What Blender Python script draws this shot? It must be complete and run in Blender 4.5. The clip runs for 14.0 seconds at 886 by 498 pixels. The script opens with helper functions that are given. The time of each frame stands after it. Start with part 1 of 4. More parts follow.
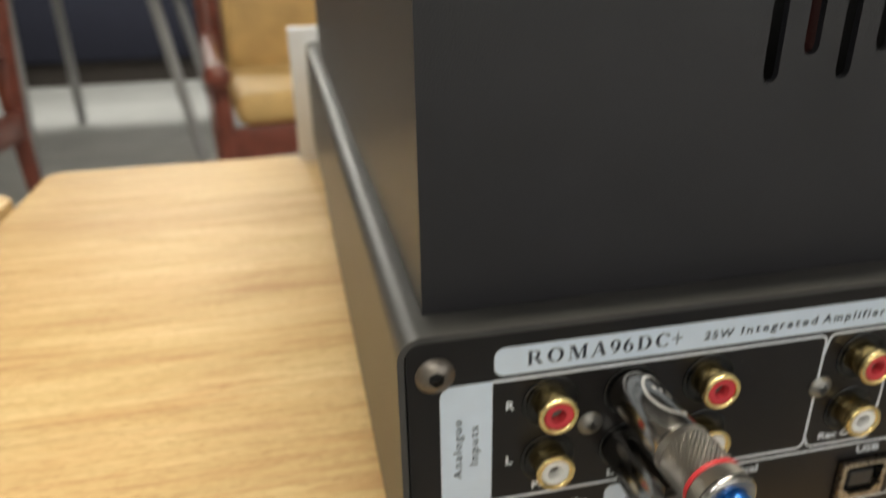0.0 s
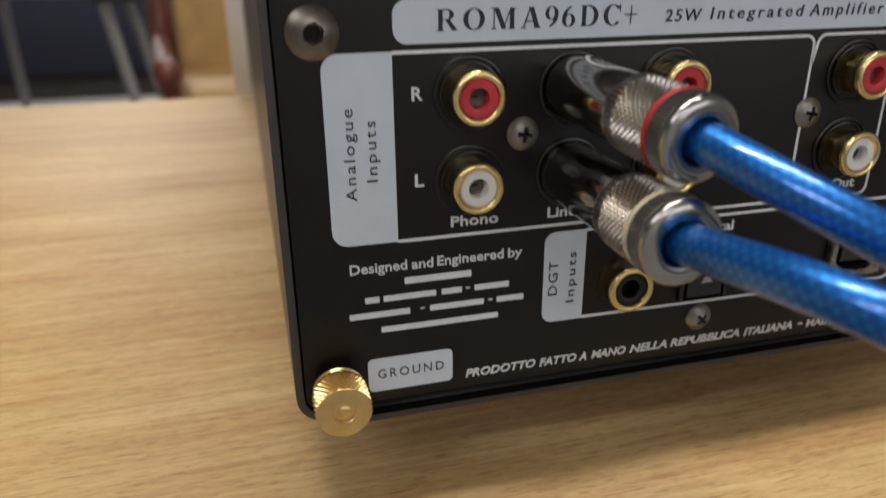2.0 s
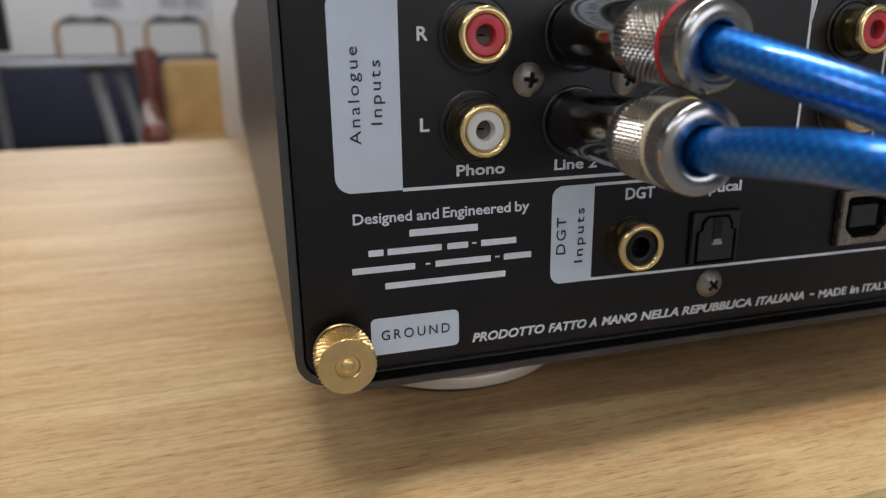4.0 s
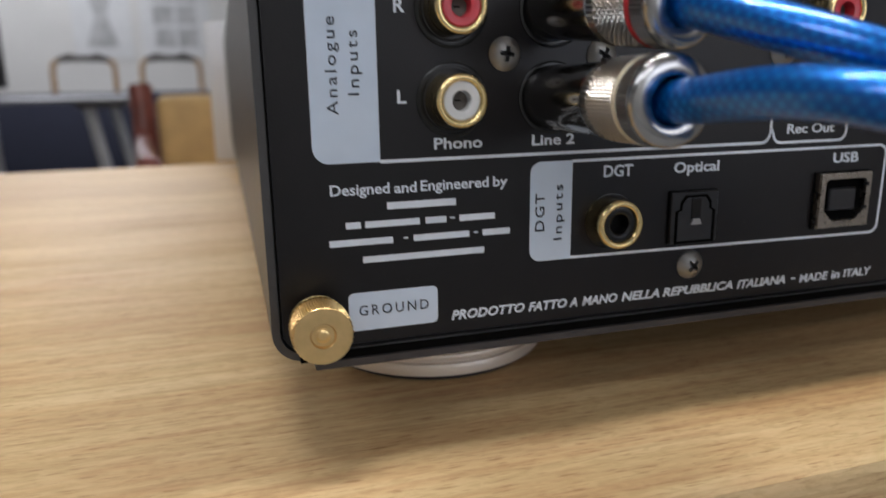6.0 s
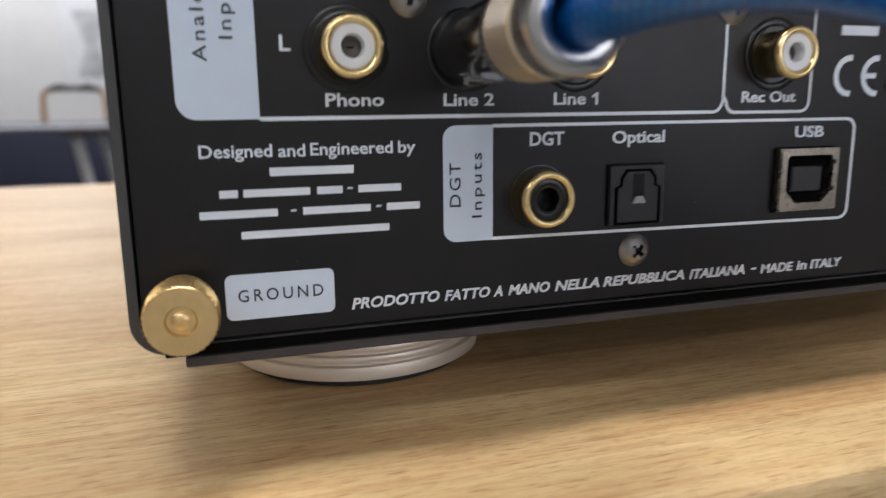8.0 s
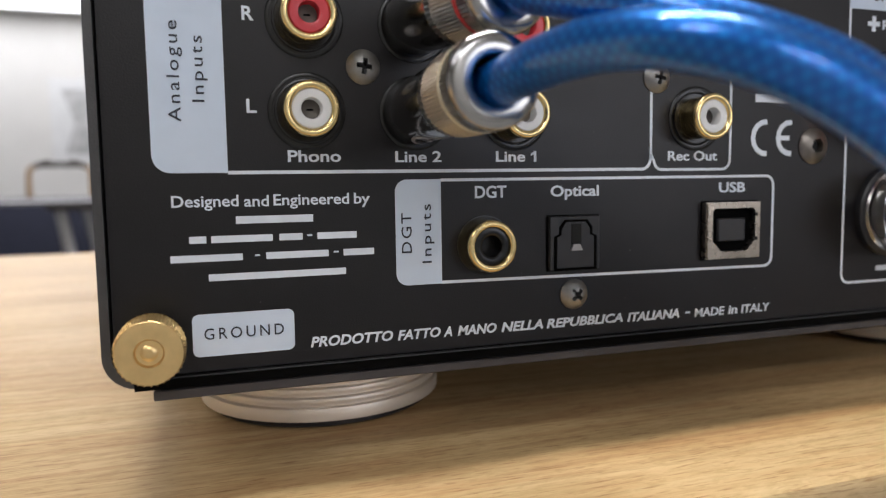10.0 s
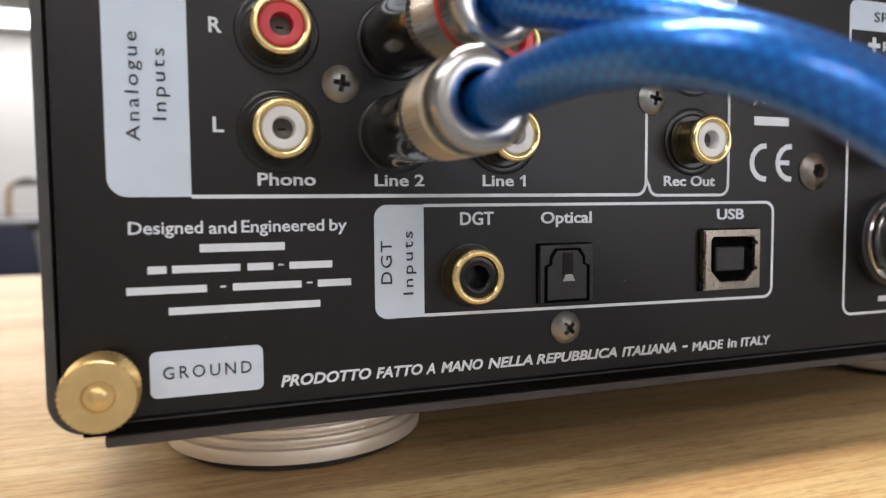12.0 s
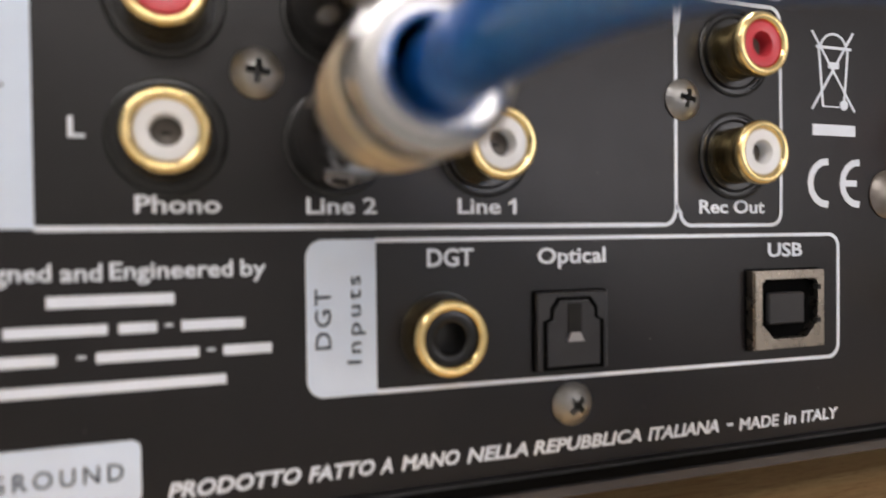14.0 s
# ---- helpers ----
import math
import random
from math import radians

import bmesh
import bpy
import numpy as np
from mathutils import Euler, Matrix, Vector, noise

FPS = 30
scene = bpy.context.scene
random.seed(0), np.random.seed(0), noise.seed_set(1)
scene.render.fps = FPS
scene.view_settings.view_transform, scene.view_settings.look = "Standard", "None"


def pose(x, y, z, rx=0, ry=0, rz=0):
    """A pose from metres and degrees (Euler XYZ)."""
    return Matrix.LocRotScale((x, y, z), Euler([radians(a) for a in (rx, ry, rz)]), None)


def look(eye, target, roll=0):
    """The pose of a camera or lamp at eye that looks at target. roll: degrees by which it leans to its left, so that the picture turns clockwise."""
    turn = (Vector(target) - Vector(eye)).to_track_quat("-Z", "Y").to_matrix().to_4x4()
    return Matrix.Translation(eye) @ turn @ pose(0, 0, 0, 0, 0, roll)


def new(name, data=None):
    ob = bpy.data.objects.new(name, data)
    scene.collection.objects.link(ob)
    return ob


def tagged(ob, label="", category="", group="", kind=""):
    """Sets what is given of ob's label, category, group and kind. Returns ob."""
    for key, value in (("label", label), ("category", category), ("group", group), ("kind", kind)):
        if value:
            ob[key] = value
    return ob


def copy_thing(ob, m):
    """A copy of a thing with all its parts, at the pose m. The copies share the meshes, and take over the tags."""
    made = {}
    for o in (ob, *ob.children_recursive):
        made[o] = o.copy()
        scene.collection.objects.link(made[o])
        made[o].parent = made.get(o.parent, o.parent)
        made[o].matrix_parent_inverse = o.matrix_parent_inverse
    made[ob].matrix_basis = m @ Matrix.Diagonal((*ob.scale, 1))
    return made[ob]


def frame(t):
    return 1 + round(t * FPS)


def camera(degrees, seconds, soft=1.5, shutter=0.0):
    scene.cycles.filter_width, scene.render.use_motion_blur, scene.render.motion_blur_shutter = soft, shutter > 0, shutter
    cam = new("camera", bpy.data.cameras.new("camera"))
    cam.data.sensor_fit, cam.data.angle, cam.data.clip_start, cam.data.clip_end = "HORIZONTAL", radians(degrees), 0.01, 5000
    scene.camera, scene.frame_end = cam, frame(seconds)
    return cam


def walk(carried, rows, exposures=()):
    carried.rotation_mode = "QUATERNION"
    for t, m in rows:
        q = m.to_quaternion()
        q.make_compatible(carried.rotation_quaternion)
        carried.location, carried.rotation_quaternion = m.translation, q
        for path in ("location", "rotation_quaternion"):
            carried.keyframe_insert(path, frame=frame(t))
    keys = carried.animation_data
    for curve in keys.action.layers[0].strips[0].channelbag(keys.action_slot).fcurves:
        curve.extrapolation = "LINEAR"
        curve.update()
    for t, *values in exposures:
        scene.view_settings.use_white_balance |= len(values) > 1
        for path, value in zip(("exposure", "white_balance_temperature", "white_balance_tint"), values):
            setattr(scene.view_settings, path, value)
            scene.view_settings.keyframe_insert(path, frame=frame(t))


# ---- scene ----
cam = camera(63.76, 14.0, soft=1.2, shutter=0.7)
cam.data.dof.use_dof = True
cam.data.dof.focus_distance = 0.116
cam.data.dof.aperture_fstop = 18.5
PATH = [
    (0, (-0.00534, -0.11252, 0.91057), (0.08882, 0.33559, 0.70975), -1.01),
    (0.5, (-0.01037, -0.11531, 0.89404), (0.08532, 0.33124, 0.69048), -0.88),
    (1, (-0.00694, -0.10556, 0.87410), (0.09825, 0.34263, 0.67900), -0.63),
    (1.5, (0.00188, -0.10622, 0.85686), (0.11410, 0.34146, 0.66453), -0.41),
    (2, (0.00680, -0.10699, 0.84302), (0.12634, 0.34132, 0.65667), -0.61),
    (2.5, (0.00464, -0.10588, 0.83755), (0.13138, 0.34141, 0.65350), -0.55),
    (2.7, (0.00532, -0.10911, 0.83605), (0.13429, 0.33902, 0.65565), -0.52),
    (4.8, (0.00161, -0.10823, 0.82022), (0.13794, 0.35499, 0.69044), -0.75),
    (5, (0.00471, -0.10854, 0.82205), (0.14212, 0.35364, 0.68975), -0.55),
    (5.5, (0.00261, -0.11123, 0.81969), (0.14184, 0.35260, 0.69526), -0.73),
    (6, (0.00445, -0.11150, 0.81383), (0.14427, 0.35388, 0.69603), -0.89),
    (6.5, (0.01163, -0.10071, 0.80919), (0.15635, 0.36305, 0.69090), -0.63),
    (7, (0.01739, -0.09608, 0.80706), (0.16054, 0.36928, 0.69325), -0.68),
    (7.5, (0.02232, -0.09192, 0.79984), (0.16700, 0.37440, 0.69210), -0.70),
    (8, (0.02176, -0.10117, 0.80189), (0.16880, 0.36682, 0.70510), -0.71),
    (8.5, (0.02563, -0.10769, 0.80375), (0.17417, 0.36194, 0.71784), -0.50),
    (8.7, (0.02612, -0.10742, 0.80097), (0.17623, 0.36362, 0.72622), -0.70),
    (10.8, (0.02225, -0.11555, 0.79858), (0.19022, 0.35365, 0.75812), -0.62),
    (11, (0.02418, -0.11432, 0.79898), (0.19414, 0.35437, 0.76098), -0.64),
    (11.5, (0.02463, -0.10886, 0.79706), (0.19543, 0.35992, 0.76434), -0.72),
    (12, (0.02650, -0.10503, 0.79952), (0.19745, 0.36377, 0.76774), -0.50),
    (12.5, (0.03088, -0.09794, 0.79397), (0.20026, 0.37175, 0.76756), -0.67),
    (13, (0.03449, -0.09365, 0.79290), (0.20378, 0.37620, 0.76889), -0.59),
    (13.5, (0.04025, -0.08544, 0.79696), (0.20910, 0.38479, 0.77759), -0.51),
    (14, (0.04135, -0.07814, 0.79972), (0.21189, 0.39178, 0.79015), -0.66),
]
EXPOSURES = [(0.0, -0.17, 6700, 5), (0.5, -0.46, 6650, 7), (1.0, -0.70, 6600, 9), (2.7, -0.72, 6350, 12), (5.0, -0.62, 5750, 12), (7.0, -0.51, 5850, 13), (8.0, -0.27, 5850, 13), (8.7, -0.26, 5900, 13), (11.0, -0.11, 6100, 13), (14.0, 0.33, 6400, 16)]
walk(cam, [(t, look(eye, target, roll)) for t, eye, target, roll in PATH], EXPOSURES)

# ---- world and lights ----
world = bpy.data.worlds.new("world")
scene.world = world
world.use_nodes = True
sky = world.node_tree.nodes.new("ShaderNodeTexSky")
sky.sky_type, sky.sun_disc, sky.sun_elevation, sky.sun_rotation = "NISHITA", False, radians(35), radians(20)
world.node_tree.links.new(sky.outputs[0], world.node_tree.nodes["Background"].inputs[0])
world.node_tree.nodes["Background"].inputs[1].default_value = 0.08

TOP = 0.7525          # table top


def strip_lamp(x, y, z, sx, sy, power, color, tilt=0.0):
    data = bpy.data.lights.new("lamp_light", "AREA")
    data.shape, data.size, data.size_y, data.energy = "RECTANGLE", sx, sy, power
    data.color = color
    ob = new("lamp_light", data)
    ob.matrix_world = pose(x, y, z, tilt, 0, 0)
    return ob


# ---- materials ----
def mat(name, base=(0.5, 0.5, 0.5), rough=0.5, metal=0.0, coat=0.0, bump=0.0, bump_scale=800.0, vary=0.0, vary_scale=40.0, rough_vary=0.0,
        emit=None, emit_strength=0.0, trans=0.0, ior=1.45, alpha=1.0, dust=0.0):
    m = bpy.data.materials.new(name)
    m.use_nodes = True
    nt = m.node_tree
    b = nt.nodes["Principled BSDF"]
    b.inputs["Base Color"].default_value = (*base, 1)
    b.inputs["Roughness"].default_value = rough
    b.inputs["Metallic"].default_value = metal
    b.inputs["Coat Weight"].default_value = coat
    b.inputs["Coat Roughness"].default_value = 0.06
    b.inputs["Transmission Weight"].default_value = trans
    b.inputs["IOR"].default_value = ior
    b.inputs["Alpha"].default_value = alpha
    if emit:
        b.inputs["Emission Color"].default_value = (*emit, 1)
        b.inputs["Emission Strength"].default_value = emit_strength
    co = nt.nodes.new("ShaderNodeTexCoord")
    if vary or dust:
        n = nt.nodes.new("ShaderNodeTexNoise")
        n.inputs["Scale"].default_value, n.inputs["Detail"].default_value = vary_scale, 6
        nt.links.new(co.outputs["Object"], n.inputs["Vector"])
        ramp = nt.nodes.new("ShaderNodeValToRGB")
        lo, hi = 1 - vary, 1 + vary
        ramp.color_ramp.elements[0].position, ramp.color_ramp.elements[1].position = 0.3, 0.7
        ramp.color_ramp.elements[0].color = (*[min(1, c * lo) for c in base], 1)
        ramp.color_ramp.elements[1].color = (*[min(1, c * hi) for c in base], 1)
        nt.links.new(n.outputs["Fac"], ramp.inputs["Fac"])
        last = ramp.outputs["Color"]
        if dust:
            v = nt.nodes.new("ShaderNodeTexNoise")
            v.inputs["Scale"].default_value, v.inputs["Detail"].default_value = 900.0, 2
            nt.links.new(co.outputs["Object"], v.inputs["Vector"])
            r2 = nt.nodes.new("ShaderNodeValToRGB")
            r2.color_ramp.elements[0].position, r2.color_ramp.elements[1].position = 0.74, 0.80
            r2.color_ramp.elements[0].color, r2.color_ramp.elements[1].color = (0, 0, 0, 1), (dust, dust, dust, 1)
            nt.links.new(v.outputs["Fac"], r2.inputs["Fac"])
            mx = nt.nodes.new("ShaderNodeMixRGB")
            mx.inputs[2].default_value = (0.42, 0.4, 0.37, 1)
            nt.links.new(r2.outputs["Color"], mx.inputs[0])
            nt.links.new(last, mx.inputs[1])
            last = mx.outputs[0]
        nt.links.new(last, b.inputs["Base Color"])
    if rough_vary:
        n = nt.nodes.new("ShaderNodeTexNoise")
        n.inputs["Scale"].default_value, n.inputs["Detail"].default_value = vary_scale * 2.3, 5
        nt.links.new(co.outputs["Object"], n.inputs["Vector"])
        mr = nt.nodes.new("ShaderNodeMapRange")
        mr.inputs["To Min"].default_value, mr.inputs["To Max"].default_value = max(0.02, rough - rough_vary), rough + rough_vary
        nt.links.new(n.outputs["Fac"], mr.inputs["Value"])
        nt.links.new(mr.outputs["Result"], b.inputs["Roughness"])
    if bump:
        n = nt.nodes.new("ShaderNodeTexNoise")
        n.inputs["Scale"].default_value, n.inputs["Detail"].default_value = bump_scale, 3
        nt.links.new(co.outputs["Object"], n.inputs["Vector"])
        bp = nt.nodes.new("ShaderNodeBump")
        bp.inputs["Strength"].default_value, bp.inputs["Distance"].default_value = bump, 0.0004
        nt.links.new(n.outputs["Fac"], bp.inputs["Height"])
        nt.links.new(bp.outputs["Normal"], b.inputs["Normal"])
    return m


def wood(name, dark, mid, light, scale, rough=0.4, tint=0.35):
    """Long grain along x: broad bands, fine streaks, short pores and figure."""
    m = bpy.data.materials.new(name)
    m.use_nodes = True
    nt = m.node_tree
    b = nt.nodes["Principled BSDF"]
    co = nt.nodes.new("ShaderNodeTexCoord")

    def noise_at(sx, sy, sz, detail, dist=0.0, off=0.0):
        mp = nt.nodes.new("ShaderNodeMapping")
        mp.inputs["Scale"].default_value = (sx * scale, sy * scale, sz * scale)
        mp.inputs["Location"].default_value = (off, off * 0.7, off * 0.3)
        nt.links.new(co.outputs["Object"], mp.inputs["Vector"])
        n = nt.nodes.new("ShaderNodeTexNoise")
        n.inputs["Scale"].default_value, n.inputs["Detail"].default_value, n.inputs["Distortion"].default_value = 1.0, detail, dist
        n.inputs["Roughness"].default_value = 0.6
        nt.links.new(mp.outputs["Vector"], n.inputs["Vector"])
        return n.outputs["Fac"]

    def ramp(fac, stops):
        r = nt.nodes.new("ShaderNodeValToRGB")
        els = r.color_ramp.elements
        els[0].position, els[0].color = stops[0][0], (*stops[0][1], 1)
        els[1].position, els[1].color = stops[-1][0], (*stops[-1][1], 1)
        for p, c in stops[1:-1]:
            e = els.new(p)
            e.color = (*c, 1)
        nt.links.new(fac, r.inputs["Fac"])
        return r.outputs["Color"]

    def mix(kind, fac, a, c):
        x = nt.nodes.new("ShaderNodeMixRGB")
        x.blend_type = kind
        x.inputs[0].default_value = fac
        nt.links.new(a, x.inputs[1])
        nt.links.new(c, x.inputs[2])
        return x.outputs[0]

    bands = ramp(noise_at(3.2, 26, 26, 6, 1.6), [(0.32, dark), (0.5, mid), (0.7, light)])
    streak = ramp(noise_at(15, 460, 460, 6, 0.5, 3.0), [(0.38, (0.68, 0.57, 0.48)), (0.52, (1, 1, 1)), (0.75, (1.0, 0.98, 0.94))])
    pores = ramp(noise_at(180, 1900, 1900, 2, 0.0, 7.0), [(0.28, (0.66, 0.54, 0.46)), (0.43, (1, 1, 1)), (0.9, (1, 1, 1))])
    dashes = ramp(noise_at(170, 2300, 2300, 4, 0.3, 19.0), [(0.58, (1, 1, 1)), (0.72, (0.74, 0.58, 0.46))])
    warm = ramp(noise_at(9, 130, 130, 6, 1.6, 11.0), [(0.42, (1, 1, 1)), (0.66, (0.84, 0.68, 0.60))])
    zone = ramp(noise_at(2.0, 9.5, 9.5, 3, 0.8, 41.0), [(0.36, (0.82, 0.74, 0.69)), (0.58, (1, 1, 1))])
    c = mix("MULTIPLY", 0.46, bands, streak)
    c = mix("MULTIPLY", 0.7, c, zone)
    c = mix("MULTIPLY", 1.0, c, pores)
    c = mix("MULTIPLY", 0.35, c, dashes)
    c = mix("MULTIPLY", tint, c, warm)
    mottle = ramp(noise_at(260, 800, 800, 5, 0.6, 29.0), [(0.35, (0.86, 0.83, 0.78)), (0.55, (1, 1, 1)), (0.7, (1.0, 1.0, 1.0))])
    c = mix("MULTIPLY", 1.0, c, mottle)
    nt.links.new(c, b.inputs["Base Color"])
    rr = nt.nodes.new("ShaderNodeMapRange")
    rr.inputs["To Min"].default_value, rr.inputs["To Max"].default_value = rough - 0.08, rough + 0.1
    nt.links.new(noise_at(14, 300, 300, 4, 0, 5.0), rr.inputs["Value"])
    nt.links.new(rr.outputs["Result"], b.inputs["Roughness"])
    bp = nt.nodes.new("ShaderNodeBump")
    bp.inputs["Strength"].default_value, bp.inputs["Distance"].default_value = 0.12, 0.0003
    nt.links.new(noise_at(40, 1200, 1200, 3, 0.0, 7.0), bp.inputs["Height"])
    nt.links.new(bp.outputs["Normal"], b.inputs["Normal"])
    return m


M_TABLE = wood("oak_laminate", (0.555, 0.386, 0.178), (0.652, 0.483, 0.243), (0.732, 0.566, 0.308), 1.0, 0.5, 0.75)
M_TABLE_EDGE = wood("oak_edge_band", (0.36, 0.23, 0.12), (0.45, 0.30, 0.16), (0.52, 0.37, 0.21), 1.0, 0.45)
M_CASE = mat("black_powder_coat", (0.038, 0.037, 0.037), 0.40, bump=0.18, bump_scale=2600.0, vary=0.15, vary_scale=60)
M_PANEL = mat("black_satin_panel", (0.0050, 0.0040, 0.0048), 0.34, bump=0.12, bump_scale=3500.0, vary=0.2, vary_scale=120, rough_vary=0.05, dust=0.25)
M_PANEL.node_tree.nodes["Principled BSDF"].inputs["Specular IOR Level"].default_value = 0.44
M_CASE.node_tree.nodes["Principled BSDF"].inputs["Specular IOR Level"].default_value = 0.75
M_COVER = mat("black_matt_cover", (0.0140, 0.0140, 0.0178), 0.34, bump=0.35, bump_scale=3000.0, vary=0.12, vary_scale=50)
M_LIP = mat("dark_grey_steel", (0.058, 0.055, 0.058), 0.45, metal=0.2, vary=0.2, vary_scale=90)
# near-black colour standing in for the shade in seams, slits and gaps
M_GAP = mat("gap_shade_black", (0.003, 0.003, 0.003), 0.9, vary=0.2, vary_scale=80)
M_GAP.node_tree.nodes["Principled BSDF"].inputs["Specular IOR Level"].default_value = 0.05
M_INSIDE = mat("dark_inside", (0.01, 0.01, 0.01), 0.8, vary=0.3, vary_scale=50)
M_INSIDE_RED = mat("red_component", (0.055, 0.007, 0.006), 0.4, vary=0.2, vary_scale=60)
M_ALU = mat("silver_aluminium", (0.90, 0.83, 0.74), 0.42, metal=0.5, bump=0.08, bump_scale=2500.0, rough_vary=0.08, vary_scale=80)
M_FRONT = mat("pale_silver_plate", (0.62, 0.63, 0.66), 0.45, metal=0.5, vary=0.06, vary_scale=30)
M_PRINT = mat("pale_blue_white_print", (0.62, 0.71, 0.83), 0.5, vary=0.03, vary_scale=200)
M_OVAL = mat("grey_print", (0.30, 0.30, 0.31), 0.35, vary=0.08, vary_scale=300)
M_INK = mat("dark_print", (0.02, 0.025, 0.04), 0.5, vary=0.1, vary_scale=300)
M_LINE = mat("white_print", (0.74, 0.79, 0.86), 0.5, vary=0.04, vary_scale=300)
M_GOLD = mat("gold_plating", (0.84, 0.66, 0.32), 0.22, metal=1.0, rough_vary=0.06, vary=0.06, vary_scale=300)
M_BRASS = mat("brushed_brass", (0.77, 0.555, 0.255), 0.34, metal=1.0, rough_vary=0.07, vary=0.08, vary_scale=400)
M_RED = mat("red_plastic", (0.60, 0.05, 0.065), 0.25, vary=0.08, vary_scale=200)
M_WHITE = mat("white_plastic", (0.80, 0.80, 0.79), 0.34, vary=0.04, vary_scale=200)
M_BLACK = mat("black_plastic", (0.016, 0.016, 0.018), 0.38, vary=0.15, vary_scale=200)
M_BORE = mat("socket_contact", (0.11, 0.095, 0.08), 0.45, metal=0.3, vary=0.2, vary_scale=300)
M_SCREW = mat("zinc_screw", (0.30, 0.295, 0.285), 0.46, metal=1.0, vary=0.15, vary_scale=500, rough_vary=0.08)
M_STEEL_SCREW = mat("stainless_screw", (0.22, 0.20, 0.18), 0.38, metal=1.0, vary=0.2, vary_scale=400, rough_vary=0.08)
M_CHROME = mat("smoked_chrome", (0.38, 0.365, 0.35), 0.15, metal=1.0, vary=0.1, vary_scale=120, rough_vary=0.05)
M_NICKEL = mat("nickel", (0.35, 0.335, 0.315), 0.3, metal=1.0, vary=0.06, vary_scale=200, rough_vary=0.05)
M_CREAM = mat("cream_ring", (0.72, 0.66, 0.50), 0.4, vary=0.05, vary_scale=200)
M_REDRING = mat("red_ring", (0.52, 0.035, 0.045), 0.4, vary=0.05, vary_scale=200)
M_USB = mat("usb_shell", (0.40, 0.355, 0.30), 0.28, metal=1.0, vary=0.12, vary_scale=300, rough_vary=0.06)
M_CLEAR = mat("clear_plastic", (0.95, 0.95, 0.95), 0.06, trans=1.0, ior=1.46)
M_CLEAR_RED = mat("clear_red_plastic", (0.95, 0.66, 0.64), 0.08, trans=0.95, ior=1.46)
M_PAINT_WALL = mat("white_wall_paint", (0.70, 0.685, 0.66), 0.7, bump=0.1, bump_scale=60.0, vary=0.03, vary_scale=3)
M_CEILING = mat("ceiling_paint", (0.55, 0.53, 0.50), 0.8, vary=0.04, vary_scale=4)
M_FLOOR = mat("grey_floor_tile", (0.34, 0.34, 0.33), 0.5, vary=0.10, vary_scale=5, rough_vary=0.1)
M_GREY_METAL = mat("grey_painted_metal", (0.36, 0.36, 0.37), 0.4, vary=0.05, vary_scale=12)
M_DESK = mat("grey_laminate", (0.15, 0.15, 0.16), 0.4, vary=0.1, vary_scale=12)
M_NAVY = mat("navy_fabric", (0.0105, 0.0120, 0.025), 0.85, bump=0.3, bump_scale=900.0, vary=0.15, vary_scale=30)
M_DARK = mat("dark_plinth", (0.035, 0.028, 0.024), 0.6, vary=0.2, vary_scale=20)
M_REDWOOD = mat("red_brown_lacquer", (0.17, 0.045, 0.03), 0.34, coat=0.2, vary=0.3, vary_scale=18)
M_YELLOW = mat("ochre_upholstery", (0.56, 0.37, 0.15), 0.6, bump=0.3, bump_scale=300.0, vary=0.14, vary_scale=14)
M_RAIL = mat("golden_brown_wood", (0.34, 0.20, 0.08), 0.4, vary=0.25, vary_scale=25)
M_RAIL_TOP = mat("dark_rail_padding", (0.06, 0.05, 0.045), 0.6, vary=0.2, vary_scale=25)
M_GREYPRINT = mat("grey_picture_print", (0.46, 0.46, 0.46), 0.6, vary=0.25, vary_scale=9)
M_PAPER = mat("white_paper", (0.70, 0.70, 0.70), 0.6, vary=0.04, vary_scale=9)
M_MONITOR = mat("black_monitor", (0.015, 0.015, 0.017), 0.4, vary=0.1, vary_scale=20)
M_GLASS = mat("window_glass", (0.98, 0.98, 0.98), 0.02, trans=1.0, ior=1.45)
M_LAMP = mat("lamp_diffuser", (0.9, 0.9, 0.9), 0.5, emit=(1.0, 0.97, 0.92), emit_strength=5.0)
M_POLISH = mat("polished_nickel", (0.42, 0.415, 0.41), 0.17, metal=1.0, vary=0.05, vary_scale=200, rough_vary=0.03)
M_RINGBLACK = mat("gloss_black_ring", (0.006, 0.006, 0.006), 0.24, vary=0.15, vary_scale=200)
M_PORT = mat("dark_grey_plastic", (0.026, 0.026, 0.028), 0.3, vary=0.12, vary_scale=300)


